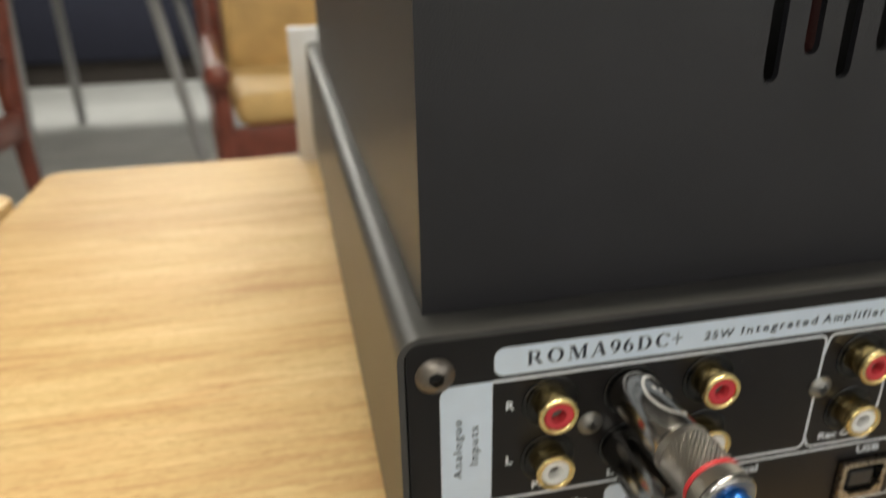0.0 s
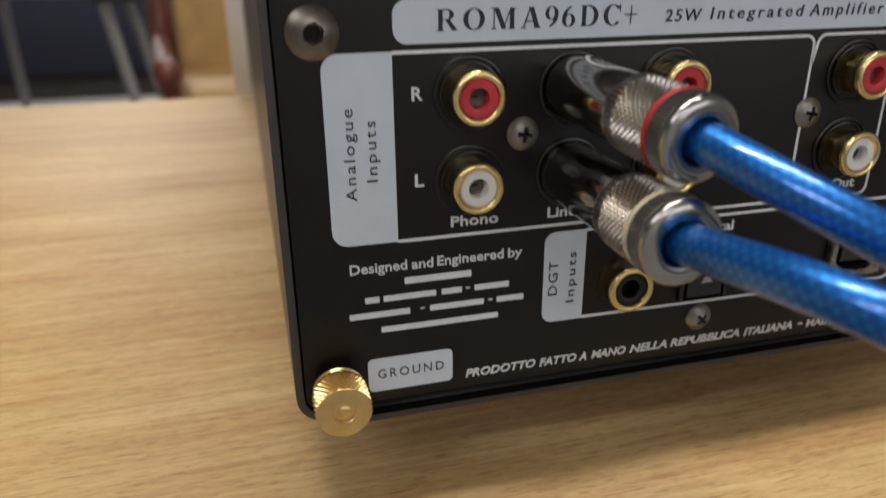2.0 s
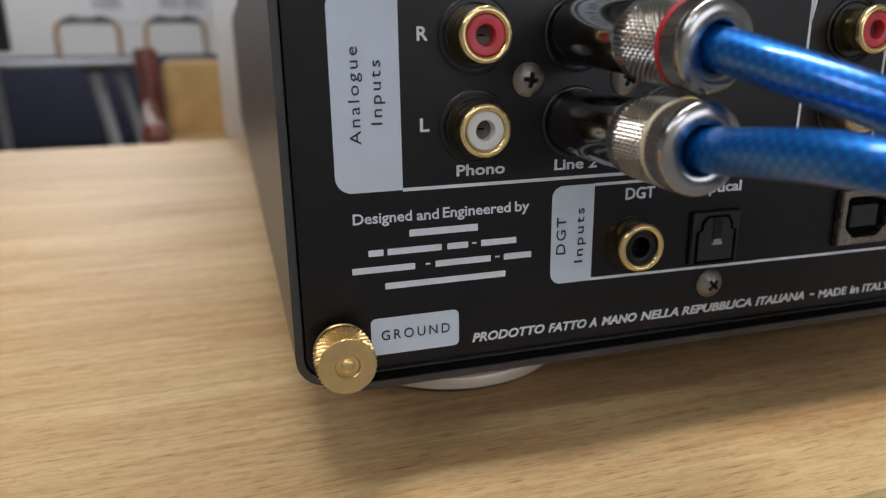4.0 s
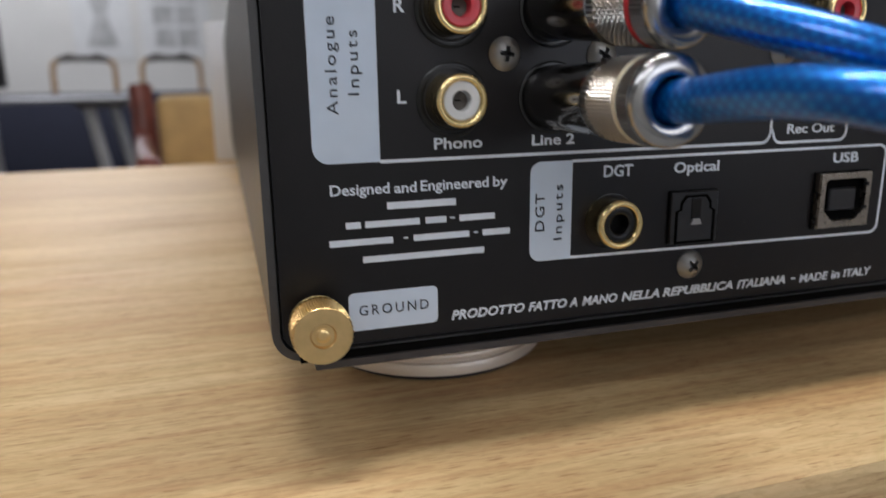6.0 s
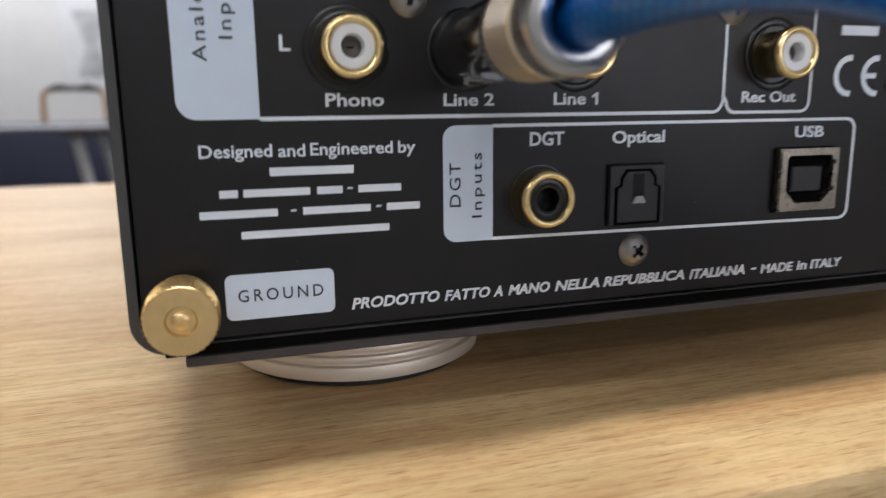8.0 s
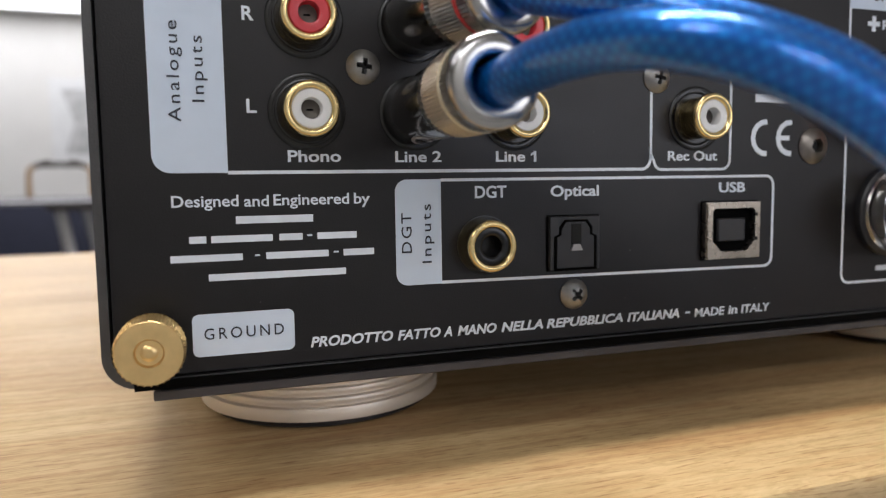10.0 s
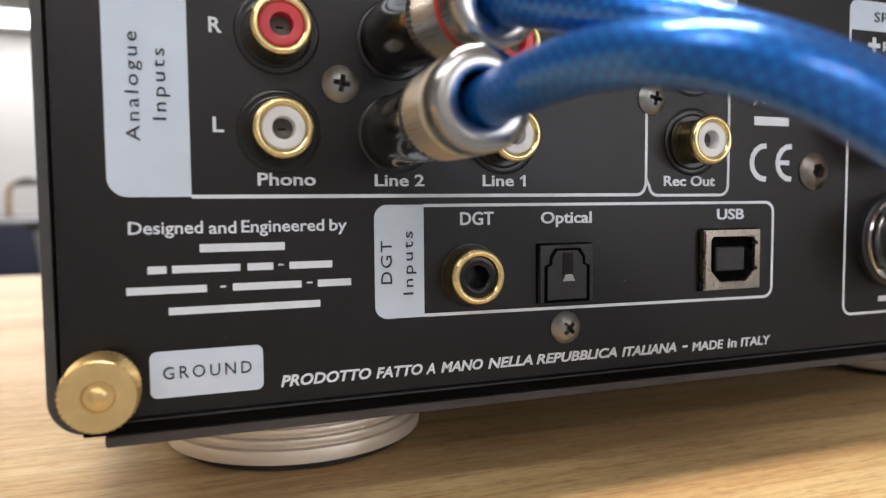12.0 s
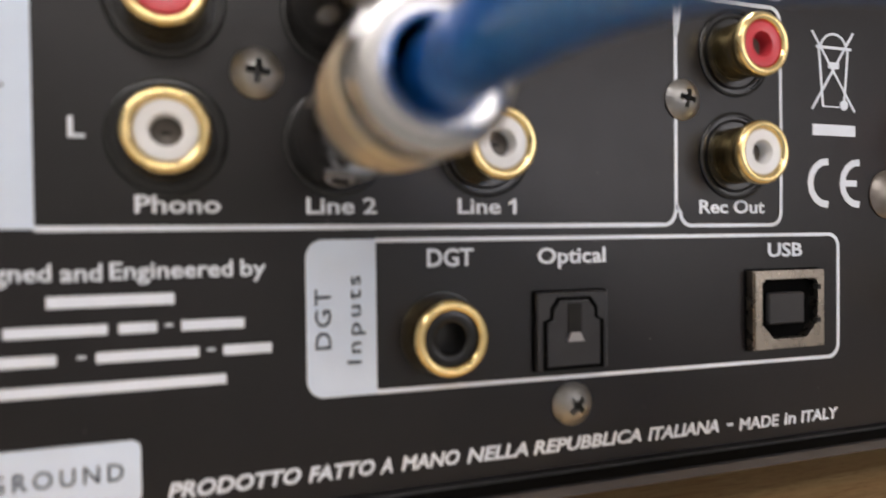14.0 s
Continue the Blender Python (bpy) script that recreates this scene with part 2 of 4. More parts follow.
def cable_material():
    """Clear blue jacket over a bright braided screen; u runs round the cable, v along it in millimetres."""
    m = bpy.data.materials.new("blue_braided_cable")
    m.use_nodes = True
    nt = m.node_tree
    b = nt.nodes["Principled BSDF"]
    uv = nt.nodes.new("ShaderNodeUVMap")
    uv.uv_map = "UVMap"
    waves = []
    for sx, sy in ((9.0, 0.7), (-9.0, 0.7)):
        sep = nt.nodes.new("ShaderNodeSeparateXYZ")
        nt.links.new(uv.outputs["UV"], sep.inputs[0])
        a = nt.nodes.new("ShaderNodeMath")
        a.operation = "MULTIPLY"
        a.inputs[1].default_value = sx
        nt.links.new(sep.outputs[0], a.inputs[0])
        c = nt.nodes.new("ShaderNodeMath")
        c.operation = "MULTIPLY_ADD"
        c.inputs[1].default_value = sy
        nt.links.new(sep.outputs[1], c.inputs[0])
        nt.links.new(a.outputs[0], c.inputs[2])
        f = nt.nodes.new("ShaderNodeMath")
        f.operation = "PINGPONG"
        f.inputs[1].default_value = 0.5
        nt.links.new(c.outputs[0], f.inputs[0])
        waves.append(f.outputs[0])
    mul = nt.nodes.new("ShaderNodeMath")
    mul.operation = "MULTIPLY"
    nt.links.new(waves[0], mul.inputs[0])
    nt.links.new(waves[1], mul.inputs[1])
    r = nt.nodes.new("ShaderNodeValToRGB")
    r.color_ramp.elements[0].position, r.color_ramp.elements[1].position = 0.0, 0.2
    r.color_ramp.elements[0].color, r.color_ramp.elements[1].color = (0.005, 0.105, 0.47, 1), (0.012, 0.225, 0.70, 1)
    nt.links.new(mul.outputs[0], r.inputs["Fac"])
    nt.links.new(r.outputs["Color"], b.inputs["Base Color"])
    b.inputs["Roughness"].default_value = 0.35
    b.inputs["Metallic"].default_value = 0.7
    b.inputs["Coat Weight"].default_value = 0.8
    b.inputs["Coat Roughness"].default_value = 0.06
    b.inputs["Coat IOR"].default_value = 1.45
    bp = nt.nodes.new("ShaderNodeBump")
    bp.inputs["Strength"].default_value, bp.inputs["Distance"].default_value = 0.06, 0.0003
    nt.links.new(mul.outputs[0], bp.inputs["Height"])
    nt.links.new(bp.outputs["Normal"], b.inputs["Normal"])
    return m


M_CABLE = cable_material()


# ---- mesh helpers (metres) ----
def finish(name, bm, material, parent=None, label="", smooth=True, angle=35.0):
    me = bpy.data.meshes.new(name)
    bmesh.ops.recalc_face_normals(bm, faces=bm.faces)
    for f in bm.faces:
        f.smooth = smooth
    if smooth:
        for e in bm.edges:
            if len(e.link_faces) == 2 and e.calc_face_angle(0.0) > radians(angle):
                e.smooth = False
    bm.to_mesh(me)
    bm.free()
    for m in (material if isinstance(material, (list, tuple)) else [material]):
        me.materials.append(m)
    ob = new(name, me)
    if parent is not None:
        ob.parent = parent
    if label:
        ob["label"] = label
    return ob


def part(name, bm, material, parent, label="", smooth=True, angle=35.0):
    return finish(name, bm, material, parent, label, smooth, angle)


def thing(name, label, category, group="", kind=""):
    return tagged(new(name), label, category, group, kind)


def add_box(bm, x0, x1, y0, y1, z0, z1, bevel=0.0, segs=2):
    vs = [bm.verts.new((x, y, z)) for x in (x0, x1) for y in (y0, y1) for z in (z0, z1)]
    q = [(0, 1, 3, 2), (4, 6, 7, 5), (0, 4, 5, 1), (2, 3, 7, 6), (0, 2, 6, 4), (1, 5, 7, 3)]
    fs = [bm.faces.new([vs[i] for i in f]) for f in q]
    if bevel:
        es = list({e for f in fs for e in f.edges})
        bmesh.ops.bevel(bm, geom=es, offset=bevel, segments=segs, profile=0.5, affect="EDGES")
    return bm


def box_bm(x0, x1, y0, y1, z0, z1, bevel=0.0, segs=2):
    return add_box(bmesh.new(), x0, x1, y0, y1, z0, z1, bevel, segs)


def add_lathe(bm, profile, m, segs=40, closed=False):
    """profile: (radius, height) pairs round local z, put in place by m."""
    rings = []
    for r, h in profile:
        if r <= 1e-9:
            rings.append([bm.verts.new(m @ Vector((0, 0, h)))])
        else:
            rings.append([bm.verts.new(m @ Vector((r * math.cos(2 * math.pi * i / segs), r * math.sin(2 * math.pi * i / segs), h))) for i in range(segs)])
    pairs = list(zip(rings, rings[1:])) + ([(rings[-1], rings[0])] if closed else [])
    for a, b in pairs:
        for i in range(segs):
            j = (i + 1) % segs
            if len(a) == 1 and len(b) == 1:
                continue
            if len(a) == 1:
                bm.faces.new((a[0], b[i], b[j]))
            elif len(b) == 1:
                bm.faces.new((a[i], a[j], b[0]))
            else:
                bm.faces.new((a[i], a[j], b[j], b[i]))
    return bm


def lathe_bm(profile, m, segs=40, closed=False):
    return add_lathe(bmesh.new(), profile, m, segs, closed)


def mm(*pairs):
    return [(r / 1000, h / 1000) for r, h in pairs]


def on_panel(x, z, y=0.0):
    """A frame on the rear panel: local z points out of it, x and y in it. Millimetres."""
    return Matrix.Translation((x / 1000, y / 1000, z / 1000)) @ Matrix.Rotation(math.pi / 2, 4, "X")


def rounded(x0, x1, z0, z1, r, n=6, corners="abcd"):
    """Outline of a rectangle, counter-clockwise from the lower left; corners named a b c d are rounded."""
    pts = []
    for key, cx, cz, sx, sz, a0 in (("a", x0, z0, 1, 1, 180), ("b", x1, z0, -1, 1, 270), ("c", x1, z1, -1, -1, 0), ("d", x0, z1, 1, -1, 90)):
        if key in corners and r > 0:
            for i in range(n + 1):
                a = radians(a0 + 90 * i / n)
                pts.append((cx + sx * r + r * math.cos(a), cz + sz * r + r * math.sin(a)))
        else:
            pts.append((cx, cz))
    return pts


def add_plate(bm, outline, y0, y1):
    """An outline in x and z, given depth from y0 to y1."""
    a = [bm.verts.new((x, y0, z)) for x, z in outline]
    b = [bm.verts.new((x, y1, z)) for x, z in outline]
    bm.faces.new(a)
    bm.faces.new(b[::-1])
    n = len(a)
    for i in range(n):
        j = (i + 1) % n
        bm.faces.new((a[i], b[i], b[j], a[j]))
    return bm


def add_frame(bm, outer, inner, y0, y1):
    """The band between two outlines of equal length, given depth."""
    n = len(outer)
    va = [bm.verts.new((x, y0, z)) for x, z in outer]
    vb = [bm.verts.new((x, y0, z)) for x, z in inner]
    wa = [bm.verts.new((x, y1, z)) for x, z in outer]
    wb = [bm.verts.new((x, y1, z)) for x, z in inner]
    for i in range(n):
        j = (i + 1) % n
        bm.faces.new((va[i], va[j], vb[j], vb[i]))
        bm.faces.new((wa[i], wb[i], wb[j], wa[j]))
        bm.faces.new((va[i], wa[i], wa[j], va[j]))
        bm.faces.new((vb[i], vb[j], wb[j], wb[i]))
    return bm


def k(pts):
    return [(x / 1000, z / 1000) for x, z in pts]


def add_tube(bm, pts, radii, segs=12, caps=True, uv=None):
    """A tube along points; radii one or one a point."""
    pts = [Vector(p) for p in pts]
    radii = radii if isinstance(radii, (list, tuple)) else [radii] * len(pts)
    layer = bm.loops.layers.uv.new("UVMap") if uv else None
    t = (pts[1] - pts[0]).normalized()
    u = t.orthogonal().normalized()
    rings, run, lengths = [], 0.0, []
    for i, p in enumerate(pts):
        d = (pts[min(i + 1, len(pts) - 1)] - pts[max(i - 1, 0)]).normalized()
        u = (u - d * u.dot(d)).normalized()
        w = d.cross(u)
        if i:
            run += (p - pts[i - 1]).length
        lengths.append(run * 1000)
        rings.append([bm.verts.new(p + radii[i] * (u * math.cos(2 * math.pi * s / segs) + w * math.sin(2 * math.pi * s / segs))) for s in range(segs)])
    for i, (a, b) in enumerate(zip(rings, rings[1:])):
        for s in range(segs):
            q = (s + 1) % segs
            f = bm.faces.new((a[s], a[q], b[q], b[s]))
            if uv:
                for loop, (uu, vv) in zip(f.loops, ((s, i), (s + 1, i), (s + 1, i + 1), (s, i + 1))):
                    loop[layer].uv = (uu / segs, lengths[vv])
    if caps:
        bm.faces.new(rings[0][::-1])
        bm.faces.new(rings[-1])
    return bm


def bezier(p0, p1, p2, p3, n):
    p0, p1, p2, p3 = (Vector(p) for p in (p0, p1, p2, p3))
    out = []
    for i in range(n + 1):
        s = i / n
        out.append((1 - s) ** 3 * p0 + 3 * (1 - s) ** 2 * s * p1 + 3 * (1 - s) * s * s * p2 + s ** 3 * p3)
    return out


def lettering(name, body, x, z, width, height, material, parent, y=-0.00012, bold=0.0, shear=0.0, turn=0, spacing=1.0):
    """Raised print on the rear panel: lower left corner at x, z in millimetres, drawn width by height. turn 90 reads upwards."""
    cu = bpy.data.curves.new(name, "FONT")
    cu.body, cu.size, cu.offset, cu.shear, cu.space_character, cu.extrude = body, 1.0, bold, shear, spacing, 0.0
    cu.resolution_u = 3
    tmp = new("tmp", cu)
    bpy.context.view_layer.update()
    me = bpy.data.meshes.new_from_object(tmp.evaluated_get(bpy.context.evaluated_depsgraph_get()))
    bpy.data.objects.remove(tmp)
    bpy.data.curves.remove(cu)
    co = np.array([v.co[:] for v in me.vertices])
    lo, hi = co.min(0), co.max(0)
    sx, sy = width / 1000 / (hi[0] - lo[0]), height / 1000 / (hi[1] - lo[1])
    bm = bmesh.new()
    bm.from_mesh(me)
    bpy.data.meshes.remove(me)
    for v in bm.verts:
        a, b = (v.co.x - lo[0]) * sx, (v.co.y - lo[1]) * sy
        if turn:
            a, b = -b, a
        v.co = Vector((x / 1000 + a, 0, z / 1000 + b))
    ret = bmesh.ops.extrude_face_region(bm, geom=bm.faces[:])
    for el in ret["geom"]:
        if isinstance(el, bmesh.types.BMVert):
            el.co.y = y
    return part(name, bm, material, parent, smooth=False)


def serif_line(body, x, z, height, material, parent, starts):
    """Roman capitals with thick stems, hairlines and serifs; starts: each letter's left edge in millimetres from x."""
    def bowl(cx, cz, rx, rz, thick, a0=0, a1=360):
        n = 20
        pts = [radians(a0 + (a1 - a0) * i / n) for i in range(n + 1)]
        out = [(cx + rx * math.cos(a), cz + rz * math.sin(a)) for a in pts]
        inn = [(cx + (rx - thick) * math.cos(a), cz + (rz - 0.05) * math.sin(a)) for a in pts]
        return [[out[i], out[i + 1], inn[i + 1], inn[i]] for i in range(n)]

    def bar(x0, x1, z0, z1):
        return [[(x0, z0), (x1, z0), (x1, z1), (x0, z1)]]

    def slant(x0, x1, w, z0=0.0, z1=1.0):
        return [[(x0, z0), (x0 + w, z0), (x1 + w, z1), (x1, z1)]]

    def foot(cx, w, z0):
        return bar(cx - w / 2, cx + w / 2, z0, z0 + 0.05)

    glyphs = {
        "R": bar(0.10, 0.37, 0, 1) + foot(0.22, 0.44, 0) + bar(0, 0.7, 0.95, 1) + bowl(0.66, 0.745, 0.42, 0.255, 0.27, -90, 90) + bar(0.3, 0.7, 0.49, 0.54) + slant(1.0, 0.53, 0.32, 0, 0.5) + foot(1.2, 0.3, 0),
        "O": bowl(0.7, 0.5, 0.7, 0.52, 0.31),
        "M": bar(0.16, 0.22, 0, 1) + foot(0.19, 0.38, 0) + bar(0, 0.3, 0.95, 1) + slant(0.7, 0.18, 0.31) + slant(0.76, 1.28, 0.07) + bar(1.25, 1.52, 0, 1) + foot(1.39, 0.46, 0) + bar(1.28, 1.66, 0.95, 1),
        "A": slant(0.14, 0.62, 0.07) + slant(0.98, 0.54, 0.32) + bar(0.3, 1.0, 0.3, 0.35) + foot(0.17, 0.36, 0) + foot(1.14, 0.46, 0),
        "9": bowl(0.45, 0.68, 0.45, 0.33, 0.25) + bowl(0.1, 0.62, 0.8, 0.62, 0.25, -75, 0),
        "6": bowl(0.45, 0.31, 0.45, 0.33, 0.25) + bowl(0.8, 0.38, 0.8, 0.62, 0.25, 105, 180),
        "D": bar(0.10, 0.37, 0, 1) + bar(0, 0.6, 0, 0.05) + bar(0, 0.6, 0.95, 1) + bowl(0.58, 0.5, 0.66, 0.5, 0.3, -90, 90),
        "C": bowl(0.68, 0.5, 0.68, 0.52, 0.31, 42, 318) + bar(1.14, 1.2, 0.68, 1.0),
        "+": bar(0, 0.9, 0.47, 0.54) + bar(0.415, 0.485, 0.05, 0.95),
    }
    for letter, start in zip(body, starts):
        bm = bmesh.new()
        for i, poly in enumerate(glyphs[letter]):
            add_plate(bm, [((x + start + px * height * 0.78) / 1000, (z + pz * height) / 1000) for px, pz in poly], 0.0, -0.00020 - 0.000002 * (i % 7))
        part("lettering", bm, material, parent, smooth=False)


def print_bar(name, x0, x1, z0, z1, material, parent, y=-0.00012, r=0.0):
    return part(name, add_plate(bmesh.new(), k(rounded(x0, x1, z0, z1, r, 4)), 0.0, y), material, parent, smooth=False)


def print_block(name, x0, x1, z0, z1, r, corners, material, parent, y=-0.00010):
    return part(name, add_plate(bmesh.new(), k(rounded(x0, x1, z0, z1, r, 8, corners)), 0.0, y), material, parent, smooth=False)


def print_frame(name, x0, x1, z0, z1, r, w, material, parent, corners="abcd", y=-0.00010):
    o = k(rounded(x0, x1, z0, z1, r, 8, "abcd"))
    i = k(rounded(x0 + w, x1 - w, z0 + w, z1 - w, max(r - w, 0.05), 8, "abcd"))
    return part(name, add_frame(bmesh.new(), o, i, 0.0, y), material, parent, smooth=False)

# ---- room ----
RX0, RX1, RY0, RY1 = -4.2, 4.2, -3.0, 7.4
CEIL = 2.40


def slab(name, label, category, x0, x1, y0, y1, z0, z1, material):
    return tagged(finish(name, box_bm(x0, x1, y0, y1, z0, z1), material, smooth=False), label, category, kind="structure")


slab("floor", "pale grey tiled floor of the showroom", "floor", RX0 - 0.2, RX1 + 0.2, RY0 - 0.2, RY1 + 0.2, -0.12, 0.0, M_FLOOR)
slab("ceiling", "plain off-white ceiling over the showroom", "ceiling", RX0 - 0.2, RX1 + 0.2, RY0 - 0.2, RY1 + 0.2, CEIL, CEIL + 0.12, M_CEILING)
slab("wall_north", "white painted wall behind the chairs", "wall", RX0, RX1, RY1, RY1 + 0.15, 0, CEIL, M_PAINT_WALL)
WX0, WX1, WZ0, WZ1 = 0.9, 3.1, 0.75, 1.75     # unseen window behind the camera, assumed from glare, added to light the panel
bm = bmesh.new()
add_box(bm, RX0, WX0, RY0 - 0.15, RY0, 0, CEIL)
add_box(bm, WX1, RX1, RY0 - 0.15, RY0, 0, CEIL)
add_box(bm, WX0, WX1, RY0 - 0.15, RY0, 0, WZ0)
add_box(bm, WX0, WX1, RY0 - 0.15, RY0, WZ1, CEIL)
tagged(finish("wall_south", bm, M_PAINT_WALL, smooth=False), "white painted wall with an added window closing the room", "wall", kind="structure")
window = thing("unseen_window", "unseen white-framed window, added to light the rear panel", "window", kind="structure")
bm = bmesh.new()
for x0, x1 in ((WX0 + 0.002, WX0 + 0.05), (WX1 - 0.05, WX1 - 0.002), ((WX0 + WX1) / 2 - 0.025, (WX0 + WX1) / 2 + 0.025)):
    add_box(bm, x0, x1, RY0 - 0.10, RY0 - 0.05, WZ0 + 0.05, WZ1 - 0.05)
for z0, z1 in ((WZ0 + 0.002, WZ0 + 0.05), (WZ1 - 0.05, WZ1 - 0.002)):
    add_box(bm, WX0 + 0.002, WX1 - 0.002, RY0 - 0.10, RY0 - 0.05, z0, z1)
part("window_frame", bm, M_PAPER, window, smooth=False)
part("window_sill", box_bm(WX0 - 0.03, WX1 + 0.03, RY0 + 0.001, RY0 + 0.12, WZ0 - 0.03, WZ0, 0.004), M_PAPER, window)
for x0, x1 in ((WX0 + 0.051, (WX0 + WX1) / 2 - 0.026), ((WX0 + WX1) / 2 + 0.026, WX1 - 0.051)):
    pane = part("pane", box_bm(x0, x1, RY0 - 0.078, RY0 - 0.072, WZ0 + 0.051, WZ1 - 0.051), M_GLASS, window, smooth=False)
    pane.visible_shadow = False
# area lamp filling the added window, frontal light for the rear panel
strip_lamp((WX0 + WX1) / 2, RY0 - 0.04, (WZ0 + WZ1) / 2, WX1 - WX0 - 0.1, WZ1 - WZ0 - 0.1, 21.0, (1.0, 0.96, 0.94), 90)
slab("wall_west", "white painted side wall of the room", "wall", RX0 - 0.15, RX0, RY0, RY1, 0, CEIL, M_PAINT_WALL)
slab("wall_east", "white painted side wall of the room", "wall", RX1, RX1 + 0.15, RY0, RY1, 0, CEIL, M_PAINT_WALL)
slab("baseboard", "dark low baseboard along the white wall", "baseboard", RX0, RX1, RY1 - 0.015, RY1 - 0.003, 0.002, 0.1, M_DARK)


def ceiling_panel(x, y, sx, sy, power, color=(1.0, 0.97, 0.92)):
    """A flat lit panel set into the ceiling; most are unseen and added as fill."""
    root = thing("ceiling_light", "flat white ceiling panel with a lit diffuser, most added unseen", "lamp", "ceiling lights")
    z = CEIL - 0.022
    root.matrix_world = pose(x, y, z)
    bm = bmesh.new()
    for a in (-1, 1):
        add_box(bm, a * sx / 2 - 0.012, a * sx / 2 + 0.012, -sy / 2 - 0.012, sy / 2 + 0.012, 0, 0.021)
        add_box(bm, -sx / 2 + 0.013, sx / 2 - 0.013, a * sy / 2 - 0.012, a * sy / 2 + 0.012, 0, 0.021)
    part("frame_rim", bm, M_FRONT, root, smooth=False)
    part("diffuser", box_bm(-sx / 2 + 0.013, sx / 2 - 0.013, -sy / 2 + 0.013, sy / 2 - 0.013, 0.008, 0.015), M_LAMP, root, smooth=False)
    strip_lamp(x, y, z - 0.004, sx, sy, power, color)
    return root


ceiling_panel(0.1, 0.105, 1.2, 0.07, 34.0, (1.0, 0.92, 0.77))
# unseen fill panel, added to brighten the table's front left
ceiling_panel(-1.5, -0.95, 1.2, 0.5, 15.0)
# next two: unseen panels added to brighten the back wall, bench and floor
ceiling_panel(-0.9, 4.3, 1.2, 0.6, 76.0, (1.0, 0.975, 0.93))
ceiling_panel(1.7, 2.7, 1.2, 0.6, 24.0)
# unseen panel by the south wall, added to light the rear print
ceiling_panel(-0.1, -2.6, 1.2, 0.6, 16.0)
ceiling_panel(-1.6, 6.85, 2.6, 0.62, 7.0)

# ---- display table ----
TX0, TX1, TY0, TY1 = -0.190, 0.75, -0.0325, 0.4545


def leg_bm(x, y, top, s=0.045):
    return box_bm(x - s / 2, x + s / 2, y - s / 2, y + s / 2, 0.0, top, 0.003)


def wooden_table(x0, x1, y0, y1, label, radius):
    root = thing("table", label, "table", "display tables")
    bm = bmesh.new()
    pts = rounded(x0, x1, y0, y1, radius, 8)
    lo, hi = TOP - 0.025, TOP
    prof = [(0.0, lo), (0.0, hi - 0.0025), (0.0008, hi - 0.0008), (0.0025, hi)]
    cx, cy = (x0 + x1) / 2, (y0 + y1) / 2
    rings = []
    for inset, z in prof:
        fx, fy = 1 - inset / (x1 - x0) * 2, 1 - inset / (y1 - y0) * 2
        rings.append([bm.verts.new((cx + (x - cx) * fx, cy + (y - cy) * fy, z)) for x, y in pts])
    for a, b in zip(rings, rings[1:]):
        for i in range(len(a)):
            j = (i + 1) % len(a)
            bm.faces.new((a[i], a[j], b[j], b[i]))
    bm.faces.new(rings[0][::-1])
    bm.faces.new(rings[-1])
    part("tabletop", bm, M_TABLE, root)
    for lx in (x0 + 0.05, x1 - 0.05):
        for ly in (y0 + 0.06, y1 - 0.06):
            part("leg", leg_bm(lx, ly, TOP - 0.0252), M_TABLE_EDGE, root)
    return root


wooden_table(TX0, TX1, TY0, TY1, "light oak display table with long grain under the amplifier", 0.012)
wooden_table(-1.05, -0.197, -0.12, 0.412, "second light oak table standing close beside the first", 0.02)

# ---- amplifier ----
amp = thing("amplifier", "black integrated amplifier with silver feet on the oak table", "amplifier")
AX0, AX1, AZ0, AZ1, AD = 9.0, 254.0, 769.0, 843.0, 424.0

# folded case: an open sleeve with rounded corners
bm = bmesh.new()
o = k(rounded(AX0, AX1, AZ0, AZ1, 5.0, 10))
i_ = k(rounded(AX0 + 1.3, AX1 - 1.3, AZ0 + 1.3, AZ1 - 1.3, 3.7, 10))
add_frame(bm, o, i_, -0.0007, AD / 1000)
bmesh.ops.remove_doubles(bm, verts=bm.verts, dist=1e-6)
part("case", bm, M_CASE, amp, "black powder-coated steel case", angle=50)

panel = part("rear_panel", add_plate(bmesh.new(), k(rounded(AX0 + 1.75, AX1 - 1.75, AZ0 + 1.6, AZ1 - 1.75, 3.2, 8)), 0.0, 0.0015), M_PANEL, amp,
             "smooth black printed rear panel", smooth=False)
part("panel_backing", add_plate(bmesh.new(), k(rounded(AX0 + 1.4, AX1 - 1.4, AZ0 + 1.4, AZ1 - 1.4, 3.4, 8)), 0.0022, 0.004), M_INSIDE, amp, smooth=False)
part("bottom_plate", box_bm(0.0157, 0.2473, -0.0002, 0.42, 0.7667, 0.7683, 0.0002, 1), M_LIP, amp, "dark grey bottom cover plate")
part("bottom_spacer", box_bm(0.0205, 0.2425, 0.006, 0.415, 0.7683, 0.7692, 0), M_INSIDE, amp, smooth=False)
# folded bottom flange of the case, seen beside the ground terminal
part("case_flange", box_bm(0.0135, 0.0295, 0.0004, 0.02, 0.7684, 0.7691, 0.0002, 1), M_PANEL, amp)
# black strip over the case's lower edge, painting the shade of the gap
part("panel_gap_shade", box_bm(0.0132, 0.2498, -0.0010, -0.00072, 0.7687, 0.7701, 0), M_GAP, amp, smooth=False)

# front plate
part("front_plate", box_bm(-0.003, 0.266, 0.4245, 0.4365, 0.7575, 0.853, 0.0012, 2), M_FRONT, amp, "pale silver aluminium front plate")

